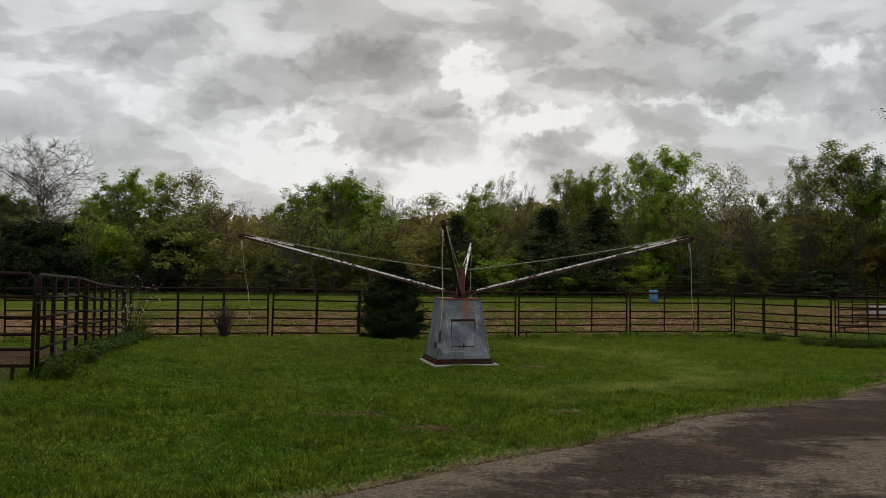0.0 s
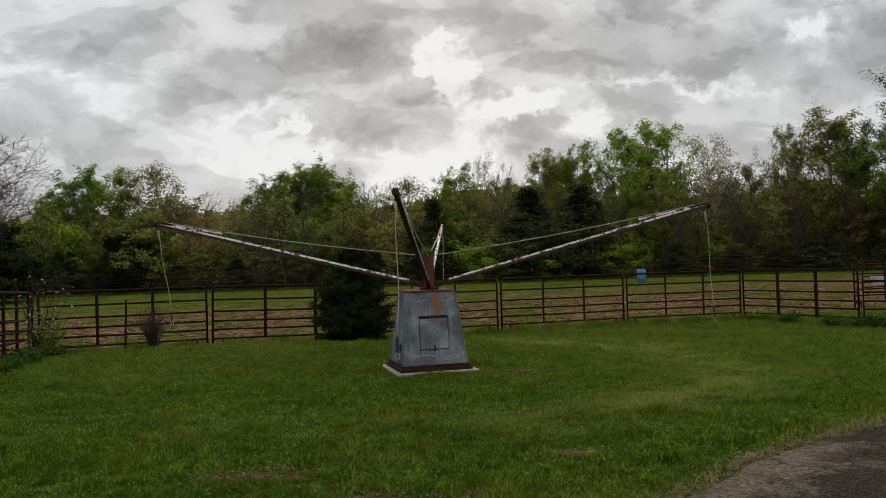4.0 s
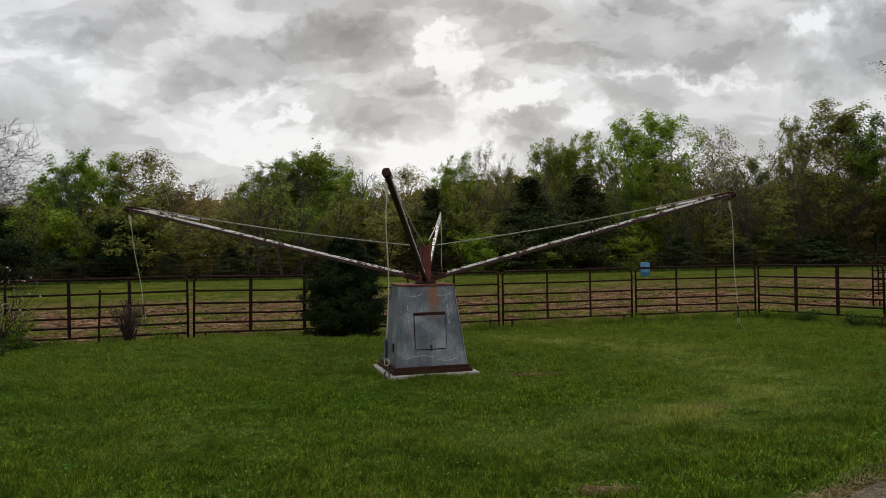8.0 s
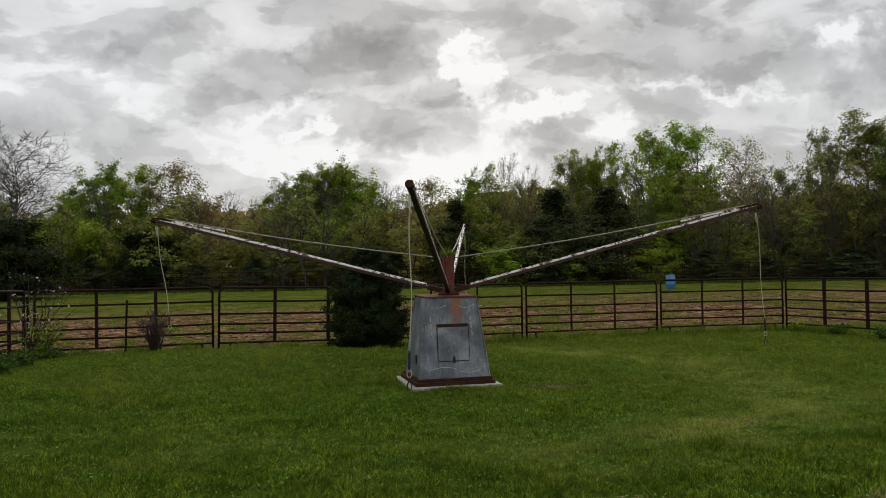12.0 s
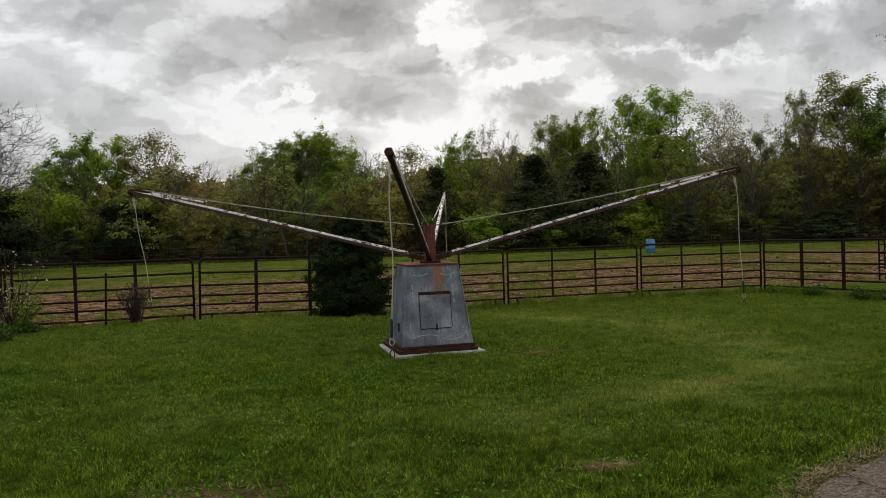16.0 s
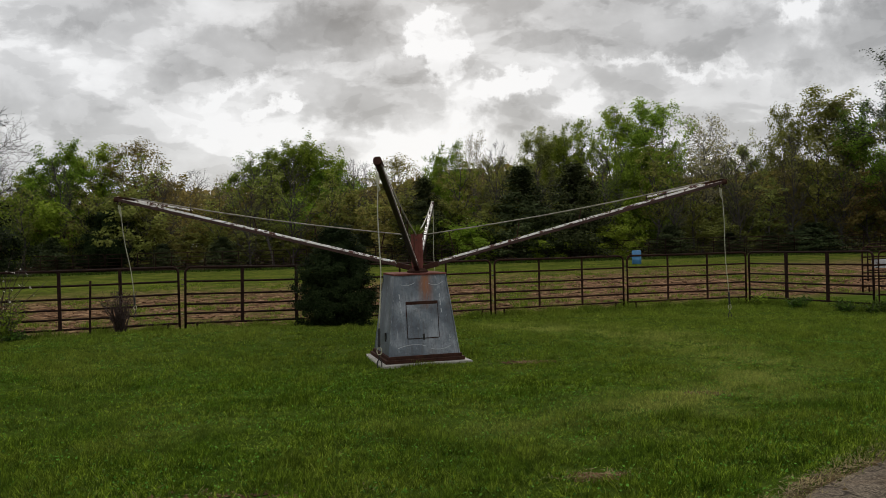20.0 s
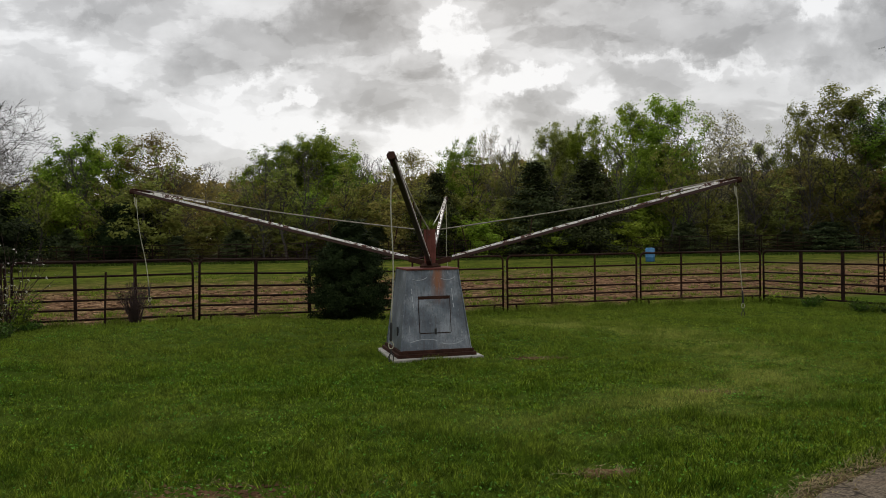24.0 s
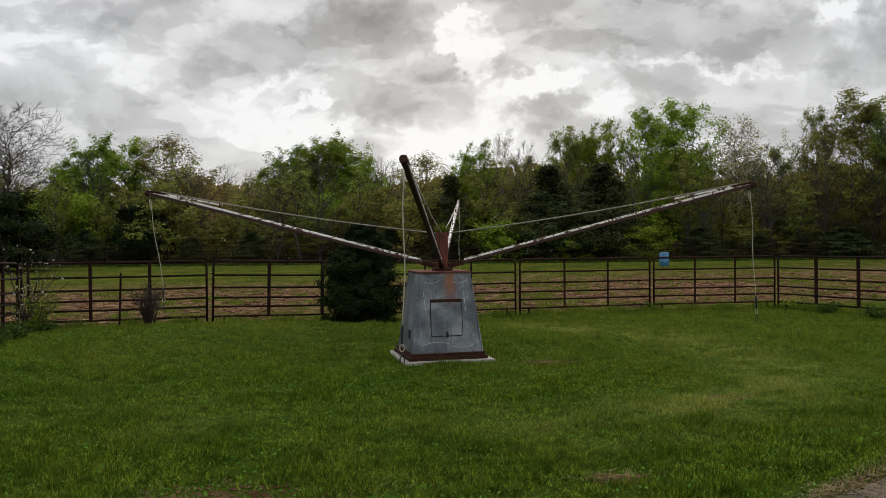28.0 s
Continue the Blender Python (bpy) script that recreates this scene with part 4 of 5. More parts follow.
def cedar_kind(name, seed, h, width, label, per=30, size=0.13, spread=0.2, limbs=95, taper=0.85, low=0.7, droop=0.0, leaf="cedar", ragged=0.28):
    """A dense cedar: short sprays on whorled limbs, in an uneven cone."""
    rnd = random.Random(seed)
    ob = tagged(new(name), label, "tree")
    wood, tips = Geo(), []
    wood.tube([(0, 0, -0.2), (0.02 * h, 0, h * 0.5), (0, 0.01 * h, h)], [0.02 * h, 0.012 * h, 0.01], 7, False)
    for k in range(limbs):
        q = 0.02 + 0.97 * (k / limbs) ** 1.15
        r = width / 2 * min(1.0, low + q * 2.5) * (1 - q) ** taper * rnd.uniform(0.88 - ragged, 0.88 + ragged) * (1 + 0.25 * droop * math.sin(k * 1.7)) + 0.01 * h
        a = k * 2.39996 + rnd.uniform(-0.5, 0.5)
        p = Vector((0, 0, q * h))
        e = p + Vector((math.cos(a) * r, math.sin(a) * r, r * (rnd.uniform(0.05, 0.5) - 0.3 * droop)))
        wood.tube([p, p.lerp(e, 0.5), e], [0.004 * h, 0.0025 * h, 0.004], 3, False)
        side = Vector((-math.sin(a), math.cos(a), 0))
        for s in range(9):
            f = 0.2 + 0.85 * math.sqrt(s / 8)
            b = p.lerp(e, f) + side * rnd.gauss(0, 0.16) * r
            tips.append((b, b + Vector((rnd.gauss(0, 1), rnd.gauss(0, 1), rnd.uniform(-0.2, 1.2))) * 0.045 * width))
    part("trunk", wood, BARK, ob, smooth=True)
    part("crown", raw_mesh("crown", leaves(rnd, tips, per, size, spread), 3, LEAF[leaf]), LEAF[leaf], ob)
    return ob


KINDS = {
    "maple": [tree_kind("broadleaf_tree", 11, 11, 10.5, 0.22, 34, 8, 4, "green", 46, 0.122, 0.3, "round-crowned broadleaf tree in fresh green leaf", up=0.6, top=0.5, clump=0.1),
              tree_kind("broadleaf_tree", 12, 12, 8.5, 0.2, 24, 7, 4, "green", 38, 0.122, 0.3, "broadleaf tree in fresh green leaf", up=0.7, top=0.6)],
    "bright": [tree_kind("broadleaf_tree", 21, 14, 8.0, 0.2, 26, 7, 4, "bright", 30, 0.122, 0.3, "tall tree with bright young green leaves", up=0.7, top=0.6),
               tree_kind("broadleaf_tree", 22, 14, 7.0, 0.2, 24, 7, 4, "bright", 30, 0.122, 0.3, "slender tree with bright young green leaves", up=0.8, top=0.6)],
    "olive": [tree_kind("budding_tree", 31, 14, 8.0, 0.2, 26, 7, 4, "olive", 32, 0.117, 0.3, "tall open tree with small olive-green leaves", clump=0.12, up=0.75, top=0.6),
              tree_kind("budding_tree", 32, 13, 7.5, 0.2, 24, 7, 4, "olive", 26, 0.117, 0.3, "open tree with thin olive-green leaves", clump=0.15, up=0.8, top=0.6)],
    "brown": [tree_kind("budding_tree", 41, 11, 7.0, 0.15, 24, 7, 5, "brown", 12, 0.105, 0.3, "budding tree with brownish half-open leaves", up=0.8, top=0.6),
              tree_kind("budding_tree", 42, 10, 6.0, 0.15, 22, 7, 5, "brown", 11, 0.105, 0.3, "budding tree with brown-green haze of buds", up=0.8, top=0.6)],
    "grey": [tree_kind("budding_tree", 51, 11, 8.0, 0.2, 26, 8, 5, "grey", 7, 0.10, 0.3, "nearly bare tree with pale grey-green buds", PALE_BARK, up=0.8, top=0.6)],
    "bare": [tree_kind("bare_tree", 61, 13, 13.0, 0.22, 36, 13, 8, None, 0, 0, 0, "bare grey tree with spreading limbs and fine twigs", BARK, wild=0.3, trunk_r=0.16, up=0.45, top=0.45, fine=0.010),
             tree_kind("bare_tree", 62, 8, 5.0, 0.2, 22, 8, 6, None, 0, 0, 0, "bare twiggy young tree", up=0.9)],
    "dark": [tree_kind("broadleaf_tree", 71, 14, 11.0, 0.3, 32, 9, 5, "deep", 52, 0.08, 0.3, "large dark tree with spreading limbs and thin leaf", clump=0.12, wild=0.3, up=0.5)],
    "under": [tree_kind("understory_tree", 81, 6.5, 5.5, 0.12, 16, 5, 2, "olive", 22, 0.14, 0.3, "low understory tree with olive leaves", up=0.7),
              tree_kind("understory_tree", 82, 6.0, 5.5, 0.1, 16, 5, 2, "brown", 21, 0.13, 0.28, "low understory tree with brown-green buds", up=0.7),
              tree_kind("understory_tree", 83, 5.0, 5.0, 0.1, 16, 5, 2, "bright", 22, 0.14, 0.3, "low green understory tree", up=0.6)],
    "pole": [tree_kind("young_tree", 85, 9, 3.5, 0.3, 14, 4, 3, "olive", 9, 0.13, 0.2, "slim young tree with a thin olive crown", up=0.9)],
    "back": [tree_kind("budding_tree", 45, 10, 7.0, 0.15, 20, 6, 3, "brown", 16, 0.16, 0.25, "budding tree with brown-green leaves", up=0.7, top=0.6)],
    "cedar": [cedar_kind("cedar_tree", 91, 9, 4.6, "dark green cedar tree", 17, 0.10, 0.16, 110, 0.8, leaf="far_cedar", ragged=0.42), cedar_kind("cedar_tree", 92, 8, 5.5, "broad dark green cedar tree", 17, 0.10, 0.17, 110, 0.75, leaf="far_cedar", ragged=0.42)],
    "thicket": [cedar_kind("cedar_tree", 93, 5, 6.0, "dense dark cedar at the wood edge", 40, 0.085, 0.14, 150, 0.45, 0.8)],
}
KIND_H = {"maple": (11, 12), "bright": (14, 14), "olive": (14, 13), "brown": (11, 10), "grey": (11,), "bare": (13, 8), "dark": (14,), "under": (6.5, 6, 5), "pole": (9,), "back": (10,), "cedar": (9, 8), "thicket": (5,)}
KIND_W = {"maple": (10.5, 8.5), "bright": (8, 7), "olive": (8, 7.5), "brown": (7, 6), "grey": (8,), "bare": (13, 5), "dark": (11,), "under": (5.5, 5.5, 5), "pole": (3.5,), "back": (7,), "cedar": (4.6, 5.5), "thicket": (6.0,)}
rnd_tree = random.Random(77)


def plant(kind, i, x, y, h, w, turn=None):
    sx, sz = w / KIND_W[kind][i], h / KIND_H[kind][i]
    a = rnd_tree.uniform(0, 360) if turn is None else turn
    return copy_thing(KINDS[kind][i], pose(x, y, gz(x, y) - 0.05, 0, 0, a) @ Matrix.Diagonal((sx, sx, sz, 1)))


# kind, which, bearing (x per metre ahead of the standing camera), distance, top height, width
WOOD = [
    ('bare', 0, -0.5440, 70, 13.6, 14.5),
    ('brown', 0, -0.6563, 70, 10.1, 11.9),
    ('maple', 0, -0.5930, 72, 8.8, 9.8),
    ('thicket', 0, -0.5600, 52, 5.0, 8.0),
    ('maple', 1, -0.4245, 74, 10.9, 7.5),
    ('bright', 1, -0.3862, 76, 11.4, 6.5),
    ('brown', 0, -0.3466, 74, 11.4, 7.5),
    ('brown', 1, -0.3103, 76, 8.8, 5.2),
    ('bare', 1, -0.2735, 90, 10.2, 6.1),
    ('grey', 0, -0.2291, 86, 9.0, 5.5),
    ('thicket', 0, -0.3746, 65, 4.6, 5.4),
    ('maple', 0, -0.4659, 78, 8.7, 6.0),
    ('maple', 1, -0.1827, 78, 10.2, 7.9),
    ('maple', 0, -0.1365, 80, 11.3, 10.9),
    ('maple', 1, -0.0980, 78, 9.2, 6.0),
    ('bare', 1, -0.0640, 84, 9.9, 4.6),
    ('brown', 0, -0.0270, 76, 9.7, 7.1),
    ('cedar', 0, 0.0129, 64, 6.8, 4.6),
    ('maple', 1, 0.0475, 76, 10.4, 5.2),
    ('grey', 0, 0.0797, 76, 11.5, 3.4),
    ('olive', 1, 0.1040, 76, 9.2, 5.5),
    ('cedar', 0, 0.1350, 62, 7.4, 6.4),
    ('olive', 0, 0.1543, 78, 12.1, 5.6),
    ('cedar', 1, 0.2020, 62, 7.4, 7.0),
    ('maple', 1, 0.2018, 80, 12.6, 6.5),
    ('bright', 1, 0.1788, 82, 11.6, 5.6),
    ('bright', 0, 0.2577, 76, 13.8, 6.5),
    ('bright', 1, 0.3040, 74, 14.1, 6.9),
    ('maple', 0, 0.2849, 70, 9.0, 6.5),
    ('grey', 0, 0.3638, 74, 12.4, 8.2),
    ('brown', 1, 0.3702, 78, 10.5, 7.3),
    ('olive', 1, 0.4184, 74, 9.6, 6.0),
    ('olive', 1, 0.4706, 72, 12.9, 4.6),
    ('olive', 0, 0.5173, 70, 14.0, 8.9),
    ('brown', 0, 0.4759, 68, 7.1, 7.5),
    ('maple', 1, 0.5770, 68, 11.8, 6.9),
    ('olive', 1, 0.6184, 68, 8.3, 8.1),
    ('dark', 0, 0.7000, 58, 14.2, 13.2),
    ('maple', 0, 0.7615, 64, 10.0, 10.9),
    ('olive', 0, 0.8330, 66, 11.2, 11.2),
    ('brown', 0, 0.9252, 70, 11.1, 13.1),
    ('maple', 0, -0.7339, 70, 11.2, 13.1),
    ('brown', 0, -0.8186, 72, 11.1, 13.4),
    ('cedar', 1, -0.2373, 63, 2.5, 3.7),
    ('cedar', 1, -0.0640, 64, 2.6, 4.3),
    ('cedar', 0, 0.0879, 64, 1.7, 3.3),
    ('cedar', 1, 0.3255, 63, 2.5, 4.3),
    ('cedar', 0, 0.3996, 63, 1.8, 3.2),
    ('cedar', 1, 0.5063, 62, 2.4, 6.3),
    ('cedar', 1, 0.4528, 63, 1.7, 3.7),
    ('cedar', 1, -0.4456, 63, 2.8, 3.7),
    ('cedar', 1, -0.3115, 63, 2.1, 3.2),
    ('under', 2, 0.0750, 61.5, 3.0, 4.5),
    ('under', 0, 0.1050, 63, 4.6, 5.0),
    ('under', 2, 0.1650, 61, 2.5, 4.0),
    ('under', 2, 0.2500, 61.5, 2.6, 4.5),
    ('under', 2, -0.4500, 66, 5.6, 6.0),
    ('under', 2, -0.5000, 66, 6.0, 6.0),
    ('under', 0, 0.0400, 65, 4.8, 5.0),
    ('brown', 1, -0.5085, 74, 7.3, 5.7),
    ('brown', 1, -0.2542, 82, 6.7, 7.7),
    ('brown', 1, -0.2046, 74, 6.9, 5.7),
]
EYE = (0.03, -13.0)
for kind, i, bearing, dist, h, w in WOOD:
    plant(kind, i, EYE[0] + bearing * dist, EYE[1] + dist, h, w)
# understory and the rows behind
for k in range(70):
    b = -0.75 + 1.6 * (k + rnd_tree.random()) / 70
    d = rnd_tree.uniform(64.5, 74)
    plant("under", rnd_tree.choice((0, 0, 1) if b > 0.33 else (0, 0, 1, 1, 2)), b * d, -13 + d, rnd_tree.uniform(2.6, 6.4), rnd_tree.uniform(4.5, 7))
for k in range(40):
    b = -0.74 + 1.55 * (k + rnd_tree.random()) / 40
    d = rnd_tree.uniform(63.5, 68)
    plant("bare" if k % 2 else "pole", k % 2, b * d, -13 + d, rnd_tree.uniform(6, 9.5), rnd_tree.uniform(2.6, 4.2))
for k in range(28):
    b = -0.8 + 1.65 * (k + rnd_tree.random()) / 28
    d = rnd_tree.uniform(80, 96)
    kind = "back"
    plant(kind, 0, b * d, -13 + d, rnd_tree.uniform(7.5, 9.8), rnd_tree.uniform(6, 8.5))
for group in KINDS.values():
    for o in group:
        for c in list(o.children):
            bpy.data.objects.remove(c)
        bpy.data.objects.remove(o)


# ---- a wooded rise far behind ----
def build_rise():
    gen = np.random.RandomState(3)
    n = 45000
    x = gen.uniform(-260, 260, n)
    q = gen.rand(n)
    y = 125 + 90 * q
    top = 9 + 6.5 * q + 3.0 * np.sin(x * 0.021 + 1) + 1.6 * np.sin(x * 0.09) + 1.2 * np.sin(x * 0.31 + y)
    c = np.stack([x, y, top * (1 - 0.75 * gen.rand(n) ** 1.6)], 1)
    u = gen.normal(0, 1, (n, 3))
    w = np.cross(u, gen.normal(0, 1, (n, 3)))
    u /= np.linalg.norm(u, axis=1, keepdims=True)
    w /= np.linalg.norm(w, axis=1, keepdims=True)
    s = gen.uniform(0.5, 1.1, (n, 1))
    v = np.stack([c - u * s, c + w * s * 0.6, c + u * s, c - w * s * 0.6], 1).reshape(-1, 3)
    tagged(part("far_wood", raw_mesh("far_wood", v, 4, LEAF["brown"]), LEAF["brown"]), "brown-green wooded rise beyond the tree line", "woods", kind="stuff")


build_rise()


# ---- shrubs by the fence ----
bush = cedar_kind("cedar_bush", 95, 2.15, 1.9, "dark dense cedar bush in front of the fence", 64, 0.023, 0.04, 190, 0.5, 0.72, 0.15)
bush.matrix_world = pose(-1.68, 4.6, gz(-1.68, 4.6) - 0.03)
tagged(bush, category="bush")


def build_shrub(name, label, x, y, h, w, seed, material, leaf, per, stems, upright):
    rnd = random.Random(seed)
    ob = tagged(new(name), label, "shrub")
    tips, wood = [], Geo()
    for k in range(stems):
        a = rnd.uniform(0, 6.283)
        d = Vector((math.cos(a), math.sin(a), upright)).normalized()
        p = Vector((rnd.gauss(0, 0.04), rnd.gauss(0, 0.04), -0.02))
        line, ln = [p.copy()], h * rnd.uniform(0.6, 1.05)
        for s in range(6):
            d = (d + Vector((rnd.gauss(0, 0.16), rnd.gauss(0, 0.16), 0.05))).normalized()
            p = p + d * ln / 6
            line.append(p.copy())
        wood.tube(line, [0.012 * (1 - 0.8 * s / 6) for s in range(7)], 4, False)
        for s in range(9):
            i = rnd.randint(1, 5)
            e = line[i] + Vector((rnd.gauss(0, 1), rnd.gauss(0, 1), rnd.uniform(0, 1.2))) * w * 0.13
            wood.tube([line[i], e], [0.004, 0.002], 3, False)
            tips.append((line[i], e))
    tagged(part("branchwork", wood, material, ob), kind="stuff")
    if leaf:
        part("foliage", raw_mesh("foliage", leaves(rnd, tips, per, 0.032, 0.03), 3, leaf), leaf, ob)
    ob.matrix_world = pose(x, y, gz(x, y))


build_shrub("dead_shrub", "small dead red-brown twiggy shrub in front of the fence", -6.1, 3.75, 1.08, 0.7, 3, TWIG, None, 0, 52, 4.2)
build_shrub("sapling", "leggy sapling with a few white blossoms by the fence", -8.35, 3.1, 2.15, 1.0, 8, TWIG, BLOSSOM, 1, 17, 4.5)
build_shrub("weed_clump", "clump of green weeds at the fence foot", -8.2, 3.05, 1.1, 0.8, 9, WEED_STEM, LEAF["green"], 5, 22, 1.6)
build_shrub("weed_clump", "clump of green weeds at the corner post", 9.4, 8.2, 0.35, 0.9, 10, WEED_STEM, LEAF["green"], 6, 22, 0.7)
for k, (x, y) in enumerate(((10.55, 4.95), (10.95, 4.75), (11.4, 4.6), (10.25, 5.6), (9.75, 7.0), (11.9, 4.4))):
    build_shrub("weed_clump", "clump of dark green weeds at the fence foot", x, y, 0.34 + 0.06 * (k % 3), 1.0, 14 + k, WEED_STEM, LEAF["weed"], 5, 12, 0.7)
for k, (x, y) in enumerate(((-8.2, 2.3), (-7.7, 1.5), (-7.6, 0.6), (-7.3, -0.4), (-6.9, -1.4), (-6.7, -2.6), (-8.0, 3.2), (-6.2, -4.2), (-5.6, -6.3))):
    build_shrub("weed_clump", "clump of green weeds along the side fence", x, y, 0.26 + 0.08 * (k % 3), 0.9, 40 + k, WEED_STEM, LEAF["weed"], 5, 11, 0.9)
g = Geo()
g.tube([(0, 0, -0.1), (0.05, 0, 1.15)], 0.022, 6)
stake = tagged(part("stake", g, DARK_PIPE), "leaning dark iron stake in the grass", "stake")
stake.matrix_world = pose(-6.72, 3.7, gz(-6.72, 3.7))


# ---- the yard corner: drum, plastic pipes, posts, trough, earth ----
def build_drum(x, y):
    ob = tagged(new("plastic_drum"), "blue plastic drum standing in the pasture", "drum")
    g = Geo()
    prof = [(0.0, 0.27), (0.03, 0.29), (0.28, 0.295), (0.30, 0.305), (0.32, 0.295), (0.57, 0.295), (0.59, 0.305), (0.61, 0.295), (0.84, 0.29), (0.87, 0.27)]
    g.tube([(0, 0, z) for z, r in prof], [r for z, r in prof], 24)
    part("body", g, BLUE, ob, smooth=True)
    g = Geo()
    g.tube([(0, 0, 0.865), (0, 0, 0.885)], 0.25, 24)
    part("lid", g, BLUE, ob)
    ob.matrix_world = pose(x, y, gz(x, y) - 0.01)


build_drum(14.2, 37.7)
for k in range(6):
    g = Geo()
    f = Vector((13.55 + 0.16 * k, 7.6 - 0.05 * k, 0.0))
    f.z = gz(f.x, f.y) + 0.05
    cross = Vector((13.0 + 0.075 * k, 4.5, gz(12.9, 4.3) + 1.47 + 0.07 * (k % 2)))
    tip = f + (cross - f) * (1.13 + 0.025 * ((k * 3) % 4))
    g.tube([f, cross, tip], 0.04, 12)
    tagged(part("plastic_pipe", g, WHITE_PVC, smooth=True), "long white plastic pipe leaning over the fence", "pipe", group="white pipes leaning on the fence")
for x, y, h, mt, nm in ((14.0, 6.5, 0.42, WHITE_PVC, "white"), (14.9, 6.9, 0.55, YELLOW, "pale yellow"), (16.0, 6.7, 0.55, YELLOW, "pale yellow")):
    g = Geo()
    g.box((-0.028, -0.028, -0.1), (0.028, 0.028, h))
    p = tagged(part("marker_post", g, mt, bevel=0.008), nm + " square post beyond the fence", "post")
    p.matrix_world = pose(x, y, gz(x, y))
seat = tagged(new("plastic_tub"), "orange-red plastic tub on the grass", "tub")
g = Geo()
g.tube([(0, 0, 0), (0, 0, 0.04), (0, 0, 0.42), (0, 0, 0.45)], [0.2, 0.22, 0.29, 0.31], 20)
part("body", g, ORANGE, seat, smooth=True)
g = Geo()
g.tube([(0.315 * math.cos(a), 0.315 * math.sin(a), 0.45) for a in np.linspace(0, 6.2832, 25)], 0.016, 6, False)
part("rim", g, ORANGE, seat, smooth=True)
seat.matrix_world = pose(16.75, 8.0, gz(16.75, 8.0))
trough = tagged(new("water_trough"), "galvanised water trough in the pen", "trough")
g = Geo()
for z, s in ((0, 0.94), (0.5, 1.0)):
    for k in range(28):
        a = 2 * math.pi * k / 28
        g.v.append((0.95 * s * math.copysign(abs(math.cos(a)) ** 0.6, math.cos(a)), 0.4 * s * math.copysign(abs(math.sin(a)) ** 0.8, math.sin(a)), z))
g.quad_ring(0, 28, 28)
g.f.append(tuple(range(28)))
part("wall", g, TROUGH, trough)
g = Geo()
g.tube([(0.97 * math.copysign(abs(math.cos(a)) ** 0.6, math.cos(a)), 0.41 * math.copysign(abs(math.sin(a)) ** 0.8, math.sin(a)), 0.5) for a in np.linspace(0, 6.2832, 29)], 0.025, 6, False)
part("rim", g, TROUGH, trough)
trough.matrix_world = pose(23.4, 26.2, gz(23.4, 26.2)) @ Matrix.Diagonal((0.55, 0.6, 0.8, 1))


BALD = [(-0.45, -8.5, 0.46, 0.2), (-1.35, -7.72, 0.7, 0.28), (1.27, -7.38, 0.2, 0.09), (1.7, -0.75, 0.4, 0.14), (3.15, -4.2, 0.28, 0.16), (0.35, -8.5, 0.28, 0.1)]


def lumps(name, label, category, seed, count, place, size, material, kind="stuff"):
    """Clods and stones as joined small uneven lumps."""
    gen = np.random.RandomState(seed)
    base = np.array([(1, 0, 0), (-1, 0, 0), (0, 1, 0), (0, -1, 0), (0, 0, 1), (0, 0, -1)], float)
    tri = np.array([(0, 2, 4), (2, 1, 4), (1, 3, 4), (3, 0, 4), (2, 0, 5), (1, 2, 5), (3, 1, 5), (0, 3, 5)])
    vs = []
    for i in range(count):
        x, y = place(gen)
        s = size * (0.3 + 1.9 * gen.rand() ** 2.5)
        b = base * s * gen.uniform(0.6, 1.3, (6, 1)) * np.array([1, 1, 0.55])
        a = gen.uniform(0, 6.28)
        r = np.array([[math.cos(a), -math.sin(a), 0], [math.sin(a), math.cos(a), 0], [0, 0, 1]])
        vs.append((b @ r.T + (x, y, gz(x, y) + 0.25 * s))[tri].reshape(-1, 3))
    return tagged(part(name, raw_mesh(name, np.concatenate(vs), 3, material), material), label, category, kind=kind)


def in_field(gen):
    x = gen.uniform(-14, 18)
    return x, fence_line(x) + 1.5 + 16 * gen.rand() ** 1.4


lumps("earth_clods", "red-brown clods of broken earth behind the fence", "soil", 4, 5200, in_field, 0.05, CLOD)
lumps("mound_clods", "low heap of reddish soil and stones at the drive edge", "soil", 6, 420, lambda g_: (lambda q: (8.9 + q + g_.normal(0, 0.25), -1.45 + 0.8 * q + g_.normal(0, 0.2)))(g_.normal(0, 0.6)), 0.035, SOIL)
for bx, by, rx, ry in BALD:
    lumps("bare_patch", "small bare patch of red-brown crumbly soil in the lawn", "soil", 21, 600,
          lambda g_: (bx + rx * 0.5 * g_.normal(), by + ry * 0.5 * g_.normal()), 0.013, SOIL)
lumps("gravel", "loose pale stones along the drive edge", "gravel", 8, 260, lambda g_: (lambda x: (x, drive_edge(x) + g_.normal(-0.05, 0.12)))(g_.uniform(-2, 10)), 0.016, VERGE)


